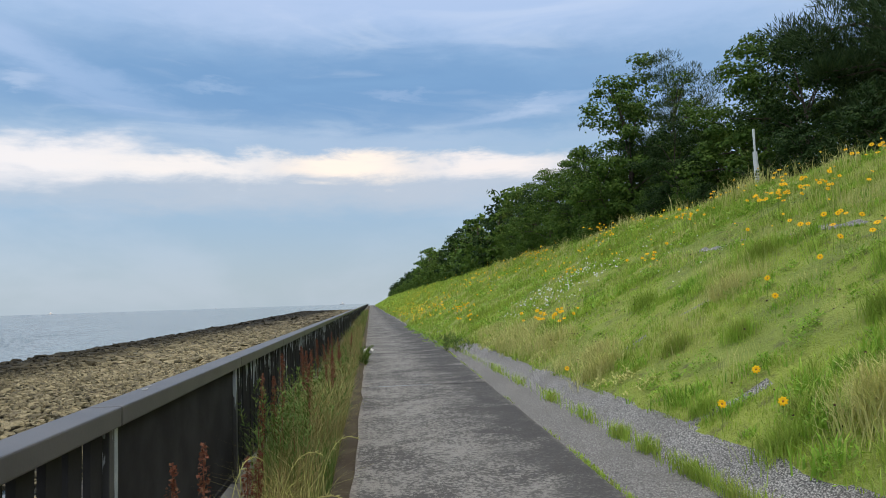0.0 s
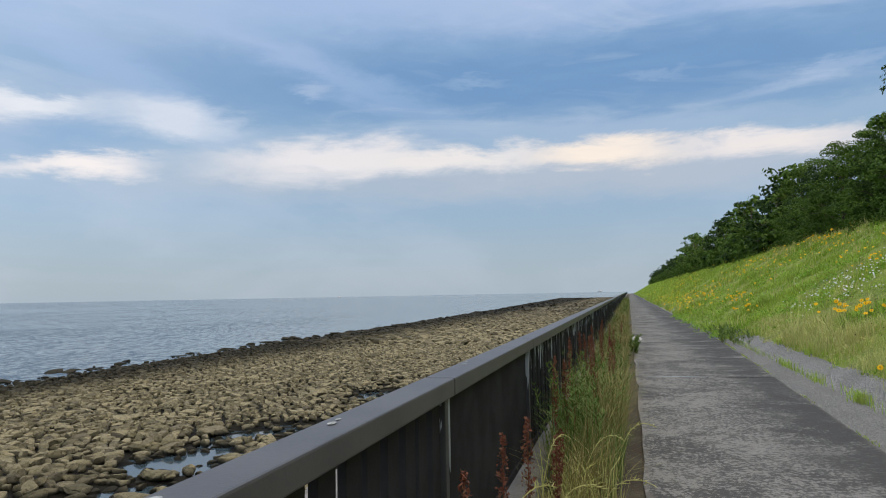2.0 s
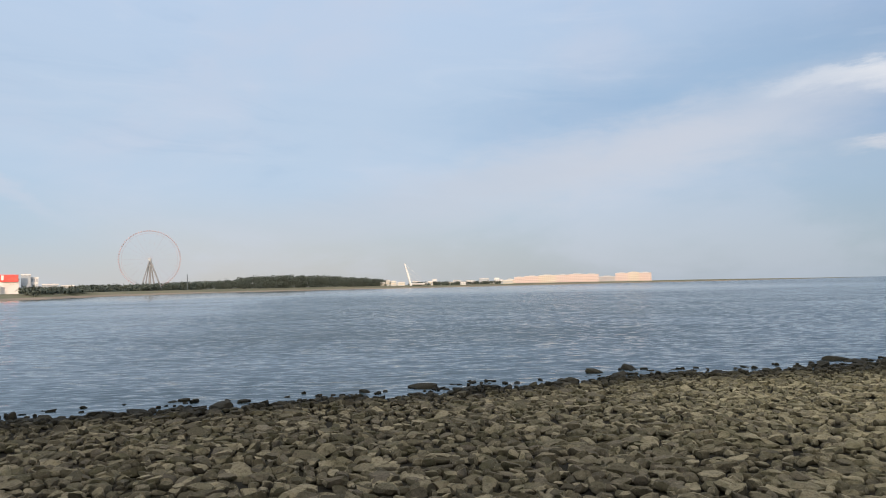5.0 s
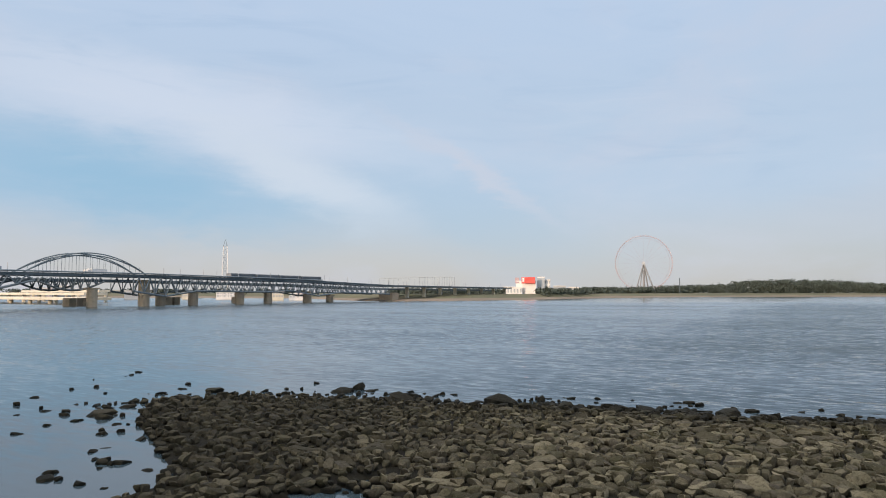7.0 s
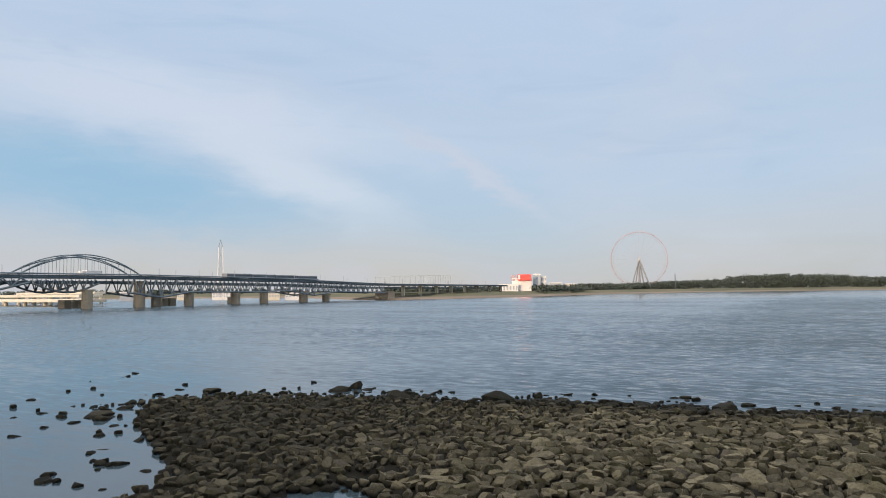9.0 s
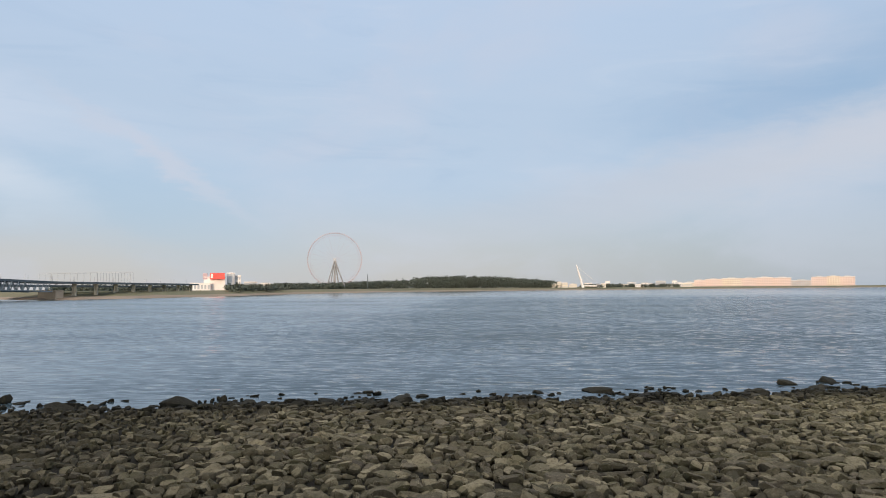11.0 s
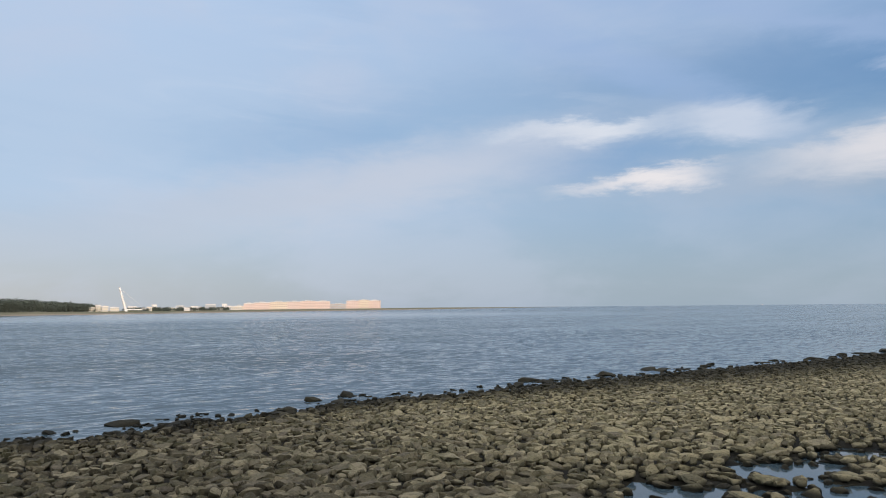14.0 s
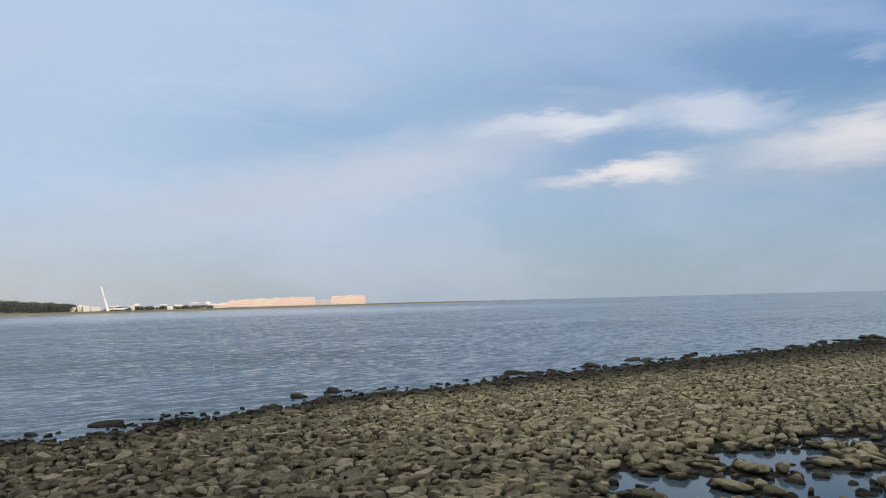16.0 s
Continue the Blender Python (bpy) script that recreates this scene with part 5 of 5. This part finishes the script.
for y in np.concatenate([np.arange(-50, 8, 10), np.arange(34, 190, 10)]):
    plant(int(rng.choice([6, 7])), 20.5 + rng.uniform(-1.5, 1.5), y, 0.9)
for y in np.concatenate([np.arange(60, 110, 4.0), np.arange(110, 230, 6.0), np.arange(230, 400, 10.0)]):
    plant(int(rng.choice([6, 7])), 12.8 + rng.uniform(-0.8, 1.2), y, rng.uniform(0.76, 1.08))
    plant(8, 11.3 + rng.uniform(-0.4, 0.6), y + 1.8, rng.uniform(0.75, 1.1))

lamp_post = thing("lamp_post", "slim white pole standing among the trees", "post", at=(10.75, 18.2, TOP_Z))
part("pole", bar(bmesh.new(), (0, 0, -0.2), (-0.04, 0, 1.16), 0.07, 0.062, 14), M["pole"], lamp_post)
part("cap", bar(bmesh.new(), (-0.04, 0, 1.16), (-0.04, 0, 1.8), 0.026, 0.036, 12), M["pole"], lamp_post)


# ---- far shore ----
EYE = (-0.5, -1.0)


def spot(az, d):
    return EYE[0] - d * math.sin(radians(az)), EYE[1] + d * math.cos(radians(az))


def level(el, d):
    """The height that stands el degrees over the horizon at d metres."""
    return 1.5 + d * math.tan(radians(el))


AZ = np.array([40, 49.5, 53, 58, 64, 70, 75, 83, 90, 98, 105, 112, 118, 122, 126, 132, 140, 150, 162, 175])
SHORE = np.array([3600, 3400, 2200, 1500, 1180, 980, 860, 740, 680, 606, 480, 350, 300, 288, 300, 470, 520, 560, 600, 640])
fine = np.linspace(49.5, 175, 260)
dist = np.interp(fine, AZ, SHORE) * (1 + 0.012 * np.sin(fine * 2.1) + 0.008 * np.sin(fine * 5.3))
rings = ((0, SEA - 0.3), (5, SEA + 0.5), (22, SEA + 0.9), (45, 0.2), (80, 0.5), (500, 0.8), (1800, 0.9))
V, F = [], []
for a, d in zip(fine, dist):
    lowland = min(1.0, max(0.22, (a - 49) / 10))
    for off, z in rings:
        X, Y = spot(a, d + off * (1.0 if a > 76 else 0.8))
        V.append((X, Y, SEA - 0.3 + (z - SEA + 0.3) * lowland if off else z))
k = len(rings)
sand = [(i * k + j, i * k + j + 1, (i + 1) * k + j + 1, (i + 1) * k + j) for i in range(len(fine) - 1) for j in range(2)]
green = [(i * k + j, i * k + j + 1, (i + 1) * k + j + 1, (i + 1) * k + j) for i in range(len(fine) - 1) for j in range(2, k - 1)]
tagged(linked("ground_far_beach", mesh_of("ground_far_beach", V, sand, M["shore"], True)), "brown sandy beach across the water", "beach", kind="structure")
tagged(linked("ground_far_shore", mesh_of("ground_far_shore", V, green, M["meadow"], True)), "flat grassy land across the water", "land", kind="structure")


def far_woods(a0, a1, n, back, top, name, label):
    """Woods of many small crowns; top(az) gives their height."""
    g = np.random.default_rng(int(a0 * 10))
    cs, per = [], 14
    for _ in range(n):
        a = g.uniform(a0, a1)
        d = np.interp(a, AZ, SHORE) + back + 45 + g.uniform(0, 60)
        X, Y = spot(a, d)
        h = max(1.5, top(a) * g.uniform(0.78, 0.98))
        for q in range(5):
            cs.append((X + g.normal(0, 2.0), Y + g.normal(0, 2.0), 0.4 + h * g.uniform(0.05, 0.85)))
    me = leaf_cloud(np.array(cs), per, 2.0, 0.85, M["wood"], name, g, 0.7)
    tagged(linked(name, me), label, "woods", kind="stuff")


far_woods(85, 96.5, 560, 30, lambda a: np.interp(a, [85, 87, 90, 93, 95.5, 96.5], [7, 10.5, 14, 15, 14, 12.5]), "woods", "dark green park woods across the water")
far_woods(96, 108, 330, 55, lambda a: np.interp(a, [96, 98, 101, 104, 108], [11.5, 9.5, 7.5, 5, 4.5]), "woods", "mixed trees along the far park")
far_woods(108, 123.5, 130, 70, lambda a: np.interp(a, [108, 112, 115, 122], [3.4, 2.4, 2.2, 2.4]), "woods", "low trees along the far bank")
far_woods(107.5, 111.2, 60, -15, lambda a: 2.4, "woods", "low trees before the far offices")
far_woods(76, 83, 120, 10, lambda a: 3.0, "woods", "low hedge on the far shore")
far_woods(130, 160, 90, 60, lambda a: 3.5, "woods", "low trees behind the bridge")


def far_block(name, label, az0, az1, el_top, d, mat, depth=30, roof=None, rows=0, cols=0, base=0.3, pane=None):
    """A far building between two bearings, with its windows."""
    (xa, ya), (xb, yb) = spot(az0, d), spot(az1, d)
    wide = math.hypot(xb - xa, yb - ya)
    t = thing(name, label, "building", at=(xa, ya, base))
    t.matrix_basis = pose(xa, ya, base, 0, 0, math.degrees(math.atan2(yb - ya, xb - xa)))
    h = level(el_top, d) - base
    part("wall", box(bmesh.new(), 0, 0, -1.5, wide, depth, h), mat, t)
    if roof:
        part("roof", box(bmesh.new(), wide * 0.3, depth * 0.2, h, wide * 0.7, depth * 0.8, h + roof), M["grey"], t)
    part("parapet", box(bmesh.new(), -0.2, -0.3, h - 0.25, wide + 0.2, 0.0, h + 0.25), M["white"], t)
    if rows:
        bm = box(bmesh.new(), -wide / cols * 0.3, -0.08, -h / rows * 0.28, wide / cols * 0.3, 0.06, h / rows * 0.28)
        me = bpy.data.meshes.new("window")
        bm.to_mesh(me)
        bm.free()
        me.materials.append(pane or M["grey"])
        for i in range(cols):
            for j in range(rows):
                linked("window", me, t).matrix_basis = pose(wide * (i + 0.5) / cols, 0, h * (j + 0.5) / rows)
    return t


# hotels, warm in the evening sun
H = [(75.4, 74.7, 0.26, 1150, "cream", 2, 4), (74.7, 73.9, 0.44, 1180, "pink", 4, 5), (73.9, 72.7, 0.5, 1190, "pink", 4, 8), (72.7, 71.35, 0.55, 1200, "cream", 4, 8), (71.35, 70.3, 0.56, 1290, "pink", 5, 7), (70.3, 69.2, 0.6, 1300, "pink", 5, 7), (69.2, 68.0, 0.57, 1310, "pink", 5, 8), (68.0, 66.7, 0.36, 1400, "grey", 3, 8), (66.7, 65.7, 0.6, 1420, "pink", 5, 7), (65.7, 64.9, 0.65, 1430, "cream", 5, 5), (64.9, 63.96, 0.6, 1450, "pink", 5, 6)]
for a0, a1, e, d, mat, rows, cols in H:
    far_block("hotel", "long pale pink hotel block lit by low sun", a0, a1, e, d, M[mat], 40, 2.0, rows, cols, base=0.4, pane=M["bay_shade"])
# low white halls of the harbour
g = random.Random(5)
a = 83.0
while a > 75.5:
    wdt = g.uniform(0.25, 0.8)
    e = g.uniform(0.12, 0.3) if g.random() < 0.75 else g.uniform(0.32, 0.5)
    far_block("harbour_hall", "low white harbour building across the water", a, a - wdt, e, np.interp(a, AZ, SHORE) + g.uniform(60, 140), M[g.choice(["white", "cream", "white", "grey"])], 14, 0.6, 1, max(2, int(wdt * 7)), base=0.0)
    a -= wdt * g.uniform(0.85, 1.1)
for a0, a1, e in ((85.6, 85.2, 0.22), (85.15, 84.8, 0.36), (84.75, 84.3, 0.3), (84.2, 83.6, 0.2)):
    far_block("harbour_hall", "tan harbour building by the leaning mast", a0, a1, e, 800, M["cream"], 16, 1.0, 2, 4, base=0.0)
# the leaning white mast with its stays
x0, y0 = spot(83.1, 790)
x1, y1 = spot(83.6, 790)
mast = thing("leaning_mast", "white leaning mast of a cable-stayed footbridge", "mast", at=(x0, y0, 0))
part("mast", bar(bmesh.new(), (0, 0, 0), (x1 - x0, y1 - y0, level(1.72, 790)), 1.5, 0.7, 8), M["white"], mast)
for q in (0.45, 0.7, 0.95):
    sxy = spot(83.22 - 1.6 * q, 790)
    part("stay", bar(bmesh.new(), ((x1 - x0) * q, (y1 - y0) * q, level(1.72, 790) * q), (sxy[0] - x0, sxy[1] - y0, 1.5), 0.09, 0.09, 4), M["white"], mast)
sxy = spot(82.0, 790)
part("deck", bar(bmesh.new(), (0, 0, 2.2), (sxy[0] - x0, sxy[1] - y0, 2.0), 0.7, 0.7, 4), M["white"], mast)

# big wheel
WD = 640
wx, wy = spot(103.15, WD)
wz, wr = level(2.28, WD), WD * math.tan(radians(2.12))
wheel = thing("ferris_wheel", "pale pink giant ferris wheel above the far trees", "ferris wheel", at=(wx, wy, wz))
wheel.matrix_basis = pose(wx, wy, wz, 0, 0, 103.15)
for rr, tube in ((wr, 0.13), (wr * 0.93, 0.08)):
    bm = bmesh.new()
    for i in range(72):
        p, q = i * math.tau / 72, (i + 1) * math.tau / 72
        bar(bm, (rr * math.cos(p), 0, rr * math.sin(p)), (rr * math.cos(q), 0, rr * math.sin(q)), tube, tube, 4)
    part("rim", bm, M["wheel"], wheel)
cab = bmesh.new()
bmesh.ops.create_icosphere(cab, subdivisions=1, radius=0.62)
me = bpy.data.meshes.new("cabin")
cab.to_mesh(me)
cab.free()
me.materials.append(M["wheel"])
for i in range(68):
    p = i * math.tau / 68
    linked("cabin", me, wheel).matrix_basis = pose((wr + 0.5) * math.cos(p), 0, (wr + 0.5) * math.sin(p))
for i in range(24):
    p = i * math.tau / 24
    part("spoke", bar(bmesh.new(), (0, 0, 0), (wr * 0.96 * math.cos(p), 0, wr * 0.96 * math.sin(p)), 0.035, 0.035, 4), M["wheel"], wheel)
for sgn, r in ((-1, 0.5), (1, 0.62)):
    part("leg", bar(bmesh.new(), (0, -1, 0), (sgn * wr * 0.36 + 1, -2.5, -wz + 0.5), r, r, 6), M["wheel_leg"], wheel)
    part("leg", bar(bmesh.new(), (0, 1, 0), (sgn * wr * 0.18, 2.5, -wz + 0.5), r, r, 6), M["wheel_leg"], wheel)
part("hub", bar(bmesh.new(), (0, -1.6, 0), (0, 1.6, 0), 1.3, 1.3, 12), M["grey"], wheel)
part("tower", bar(bmesh.new(), (0, 0, -wr * 0.25), (0, 0, -wz + 0.5), 0.7, 1.6, 6), M["wheel_leg"], wheel)

# the store with its red sign
store = far_block("store", "white store building with a big red sign", 113.2, 111.6, 0.9, 440, M["white"], 20, 0, 0, 0)
far_block("store", "white store annexe with a long window band", 114.2, 112.7, 0.42, 435, M["white"], 20, 0, 1, 6)
far_block("office", "grey office block beside the store", 111.5, 110.9, 1.2, 450, M["grey"], 14, 0.8, 3, 3)
far_block("office", "pale grey office block beside the store", 110.9, 110.45, 1.0, 455, M["white"], 14, 0, 3, 3)
far_block("office", "grey low block behind the trees", 110.2, 109.2, 0.5, 460, M["grey"], 14, 0.5, 2, 5)
far_block("office", "pale low block behind the trees", 109.1, 108.2, 0.4, 470, M["cream"], 14, 0.5, 2, 5)
p0, p1 = spot(112.75, 438), spot(111.65, 438)
sign = thing("sign", "large plain red rooftop sign", "sign", at=(*p0, level(0.72, 438)))
sign.matrix_basis = pose(*p0, level(0.72, 438), 0, 0, math.degrees(math.atan2(p1[1] - p0[1], p1[0] - p0[0])))
ln = math.hypot(p1[0] - p0[0], p1[1] - p0[1])
part("panel", box(bmesh.new(), 0, -0.4, 0, ln, 1.2, 438 * math.tan(radians(0.5)), 0.1), M["red"], sign)
part("mark", box(bmesh.new(), 0.5, -0.6, 0.8, 1.7, -0.4, 3.4), M["white"], sign, "pale mark")
x, y = spot(113.1, 440)
small = thing("sign", "small pale red sign on the store", "sign", at=(x, y, level(0.75, 440)), turn=113.1)
part("panel", box(bmesh.new(), -1.3, -0.3, -0.2, 1.3, 0.3, 3.4, 0.2), M["wheel"], small)
x, y = spot(100.5, 640)
mastb = thing("lattice_mast", "dark thin mast above the trees", "mast", at=(x, y, 0))
part("pole", bar(bmesh.new(), (0, 0, 0), (0, 0, level(1.1, 640)), 0.4, 0.3, 6), M["deck"], mastb)

# driving-range net frame
net = thing("net_frame", "tall thin steel frame of a golf net", "net frame")
top = level(1.22, 430)
corner = [spot(124.3, 470), spot(120.6, 430), spot(118.2, 425)]
for (ax, ay), (bx, by), n in ((corner[0], corner[1], 9), (corner[1], corner[2], 12)):
    for i in range(n + 1):
        x, y = ax + (bx - ax) * i / n, ay + (by - ay) * i / n
        part("post", bar(bmesh.new(), (x, y, 0), (x, y, top), 0.15, 0.13, 5), M["grey"], net)
    part("cable", bar(bmesh.new(), (ax, ay, top), (bx, by, top), 0.13, 0.13, 4), M["grey"], net)

# ---- bridge ----
BY = -162.0
bridge = thing("bridge", "long grey steel truss bridge on concrete piers", "bridge")


def deck_z(x):
    return float(np.interp(-x, [40, 80, 130, 200, 245, 360, 420], [6.0, 6.1, 6.2, 5.6, 4.5, 4.2, 3.9]))


xs = list(range(-40, -371, -10))
bm, low_bm = bmesh.new(), bmesh.new()
for a, b in zip(xs[:-1], xs[1:]):
    za, zb = deck_z(a), deck_z(b)
    for tgt, y0, y1, dz, th in ((bm, BY, BY - 9, 0.0, 0.75), (low_bm, BY - 12, BY - 22, -1.2, 0.7)):
        vs = [tgt.verts.new(p) for p in ((a, y0, za + dz - th), (b, y0, zb + dz - th), (b, y0, zb + dz), (a, y0, za + dz), (a, y1, za + dz - th), (b, y1, zb + dz - th), (b, y1, zb + dz), (a, y1, za + dz))]
        for q in ((0, 1, 2, 3), (3, 2, 6, 7), (4, 5, 1, 0), (7, 6, 5, 4)):
            tgt.faces.new([vs[j] for j in q])
for made in (bm, low_bm):
    bmesh.ops.remove_doubles(made, verts=made.verts[:], dist=0.001)
part("deck", bm, M["deck"], bridge)
part("deck", low_bm, M["deck"], bridge)


def truss(x0, x1, y, n, depth):
    """Warren truss with uprights under the deck; depth at each panel point."""
    for i in range(n):
        a, b = x0 + (x1 - x0) * i / n, x0 + (x1 - x0) * (i + 1) / n
        ta, tb = deck_z(a) - 0.8, deck_z(b) - 0.8
        ba, bb = ta - depth(i / n), tb - depth((i + 1) / n)
        m = (a + b) / 2
        for name, p, q, r in (
            ("chord", (a, y, ba), (b, y, bb), 0.26),
            ("upright", (a, y, ta), (a, y, ba), 0.13),
            ("diagonal", (a, y, ba), (m, y, (ta + tb) / 2), 0.2),
            ("diagonal", (m, y, (ta + tb) / 2), (b, y, bb), 0.2),
        ):
            part(name, bar(bmesh.new(), p, q, r, r, 4), M["steel"], bridge)


for y in (BY, BY - 9):
    truss(-72, -96, y, 6, lambda q: 1.0 + 4.4 * max(0, 1 - abs(q - 0.25) / 0.75))
    truss(-122, -178, y, 16, lambda q: 3.4 + 1.6 * max(0, 1 - abs(q - 0.18) / 0.2))
    truss(-178, -244, y, 20, lambda q: 3.0 + 1.6 * max(0, 1 - abs(q - 0.3) / 0.2))
    truss(-40, -72, y, 8, lambda q: 3.4)
for y in (BY - 12, BY - 22):
    truss(-104, -122, y, 8, lambda q: 1.0 + 2.4 * math.sin(q * 3.14))
# tied arch
for y in (BY - 1.5, BY - 6.0):
    bm = bmesh.new()
    n, xa, xb = 18, -94.0, -127.5
    for inner in (0.0, 0.55):
        pts = [Vector((xa + (xb - xa) * i / n, y, deck_z(-110) - 0.2 + (5.35 - inner) * (1 - (2 * i / n - 1) ** 2))) for i in range(n + 1)]
        for p, q in zip(pts[:-1], pts[1:]):
            bar(bm, p, q, 0.15, 0.15, 4)
    part("arch", bm, M["steel"], bridge)
    for i in range(2, n - 1):
        part("hanger", bar(bmesh.new(), pts[i], (pts[i].x, y, deck_z(pts[i].x)), 0.06, 0.06, 4), M["steel"], bridge)
for px, y, wd, top in ((-81, BY - 2, 2.0, 1.0), (-86, BY - 8, 2.0, 0.2), (-110.5, BY - 4, 1.7, 2.3), (-125.5, BY - 4, 1.9, 4.5), (-134, BY - 8, 1.8, 0.8), (-142, BY - 4, 1.8, 1.4), (-160, BY - 4, 1.9, 1.6), (-166, BY - 10, 1.6, 0.6), (-172.5, BY - 4, 1.8, 1.3), (-192, BY - 4, 2.0, 1.5), (-207, BY - 6, 1.8, 0.2)):
    bm = bmesh.new()
    px, wd = px * 1.024, wd * 0.8
    bar(bm, (px, y, SEA - 2), (px, y, top), wd, wd * 0.96, 16)
    box(bm, px - wd * 1.02, y - wd, top, px + wd * 1.02, y + wd, top + 0.35)
    part("pier", bm, M["pier"], bridge, "tan concrete pier")
for px in (-116, -120, -147, -150, -176):
    part("pier", box(bmesh.new(), px - 1.1, BY - 19, SEA - 1, px + 1.1, BY - 16, 0.0, 0.2), M["pier"], bridge, "squat concrete pier")
for px in range(-264, -370, -15):
    part("pier", box(bmesh.new(), px - 0.4, BY - 5, -1.0, px + 0.4, BY - 3.4, deck_z(px) - 0.7, 0.1), M["cream"], bridge)
part("abutment", box(bmesh.new(), -254, BY - 9, SEA - 1, -249, BY - 2, 1.4, 0.3), M["pier"], bridge)
for px in range(-60, -360, -14):
    if not -130 < px < -92:
        part("catenary_mast", bar(bmesh.new(), (px, BY - 8, deck_z(px)), (px, BY - 8, deck_z(px) + 2.1), 0.09, 0.07, 5), M["grey"], bridge)
        part("catenary_mast", bar(bmesh.new(), (px - 2.4, BY - 1, deck_z(px)), (px - 2.4, BY - 1, deck_z(px) + 2.1), 0.09, 0.07, 5), M["grey"], bridge)
part("parapet", bar(bmesh.new(), (-40, BY + 0.3, 6.35), (-127, BY + 0.3, 6.45), 0.18, 0.18, 4), M["steel"], bridge)
part("parapet", bar(bmesh.new(), (-127, BY + 0.3, 6.45), (-200, BY + 0.3, 5.85), 0.18, 0.18, 4), M["steel"], bridge)
# train on the deck
train = thing("train", "silver commuter train crossing the bridge", "train", at=(0, BY - 5, 0))
for i in range(4):
    xa, xb = -160 - i * 11.2, -170.8 - i * 11.2
    bm = box(bmesh.new(), xb, -1.1, deck_z(xa) + 0.15, xa, 1.1, deck_z(xa) + 1.55, 0.18)
    car = part("carriage", bm, M["train"], train)
    part("window_band", box(bmesh.new(), xb + 0.5, 1.09, deck_z(xa) + 0.75, xa - 0.5, 1.13, deck_z(xa) + 1.2), M["glass"], car)
# two trucks on the road deck
for px in (-87, -113):
    t = thing("truck", "boxy grey truck on the bridge", "truck", at=(px, BY - 2, deck_z(px)))
    part("body", box(bmesh.new(), -2.2, -0.9, 0.3, 2.2, 0.9, 1.25, 0.08), M["grey" if px > -90 else "white"], t)
    part("cab", box(bmesh.new(), 2.25, -0.85, 0.25, 3.2, 0.85, 1.0, 0.1), M["white"], t)
# pale viaducts and buildings behind the bridge
for z, a0, d0, a1, d1 in ((0.9, 151.8, 340, 145.4, 262), (-0.5, 152.0, 300, 145.2, 236), (1.9, 149.5, 380, 144.5, 300)):
    (xa, ya), (xb, yb) = spot(a0, d0), spot(a1, d1)
    run, turn_ = math.hypot(xb - xa, yb - ya), math.degrees(math.atan2(yb - ya, xb - xa))
    v = thing("viaduct", "cream concrete road viaduct behind the bridge", "viaduct", at=(xa, ya, 0), turn=turn_)
    part("deck", box(bmesh.new(), 0, -4, z - 0.4, run, 4, z + 0.5, 0.1), M["cream"], v)
    for px in np.arange(4, run, 13):
        part("pier", bar(bmesh.new(), (px, 0, SEA - 1), (px, 0, z - 0.35), 0.7, 0.7, 8), M["cream"], v)
for a0, a1, e, d, mat in ((149.5, 148.2, 0.3, 420, "pink"), (148.2, 147.0, 0.45, 430, "grey"), (146.8, 146.0, 0.25, 420, "cream"), (133.2, 131.9, 0.05, 330, "cream"), (131.5, 129.8, -0.1, 330, "white"), (143.5, 141.8, 0.1, 400, "grey"), (139.5, 138.6, 0.1, 400, "cream"), (137, 135.5, 0.0, 380, "white")):
    far_block("office", "low building beyond the bridge", a0, a1, e, d, M[mat], 14, 0.5, 2, 6, base=-1.0)

# construction tower
x, y = spot(136.4, 300)
tower = thing("tower", "tall pale lattice tower with a pointed top", "tower", at=(x, y, 0), turn=136.4)
h0, h1 = level(3.55, 300), level(4.12, 300)
for sx_, sy_ in ((-1, -1), (1, -1), (1, 1), (-1, 1)):
    part("leg", bar(bmesh.new(), (sx_ * 1.25, sy_ * 1.25, -1), (sx_ * 0.75, sy_ * 0.75, h0), 0.22, 0.18, 4), M["white"], tower)
    part("spire", bar(bmesh.new(), (sx_ * 0.75, sy_ * 0.75, h0), (0, 0, h1), 0.16, 0.1, 4), M["steel"], tower)
for i in range(9):
    za, zb = h0 * i / 9, h0 * (i + 1) / 9
    wa, wb = 1.25 - 0.5 * i / 9, 1.25 - 0.5 * (i + 1) / 9
    bm = bmesh.new()
    bar(bm, (-wa, -wa, za), (wb, -wb, zb), 0.1, 0.1, 4)
    bar(bm, (wa, -wa, za), (-wb, -wb, zb), 0.1, 0.1, 4)
    bar(bm, (-wb, -wb, zb), (wb, -wb, zb), 0.1, 0.1, 4)
    part("brace", bm, M["grey"], tower)

# ships near the horizon
for a, d, s in ((23.2, 3600, 1.0), (34.5, 3900, 0.6), (2.2, 4300, 1.7), (12.0, 4300, 0.5), (27.0, 4200, 0.5)):
    x, y = spot(a, d)
    ship = thing("ship", "small white ship on the horizon", "ship", "ships", at=(x, y, SEA), turn=a)
    bm = box(bmesh.new(), -9 * s, -2 * s, -0.5, 9 * s, 2 * s, 2.5 * s, 0.4)
    part("hull", bm, M["grey"], ship)
    part("deckhouse", box(bmesh.new(), -4 * s, -1.6 * s, 2.5 * s, 3 * s, 1.6 * s, 6.5 * s, 0.3), M["white"], ship)
    part("funnel", bar(bmesh.new(), (0, 0, 6.5 * s), (0, 0, 9 * s), 0.8 * s, 0.6 * s, 8), M["white"], ship)
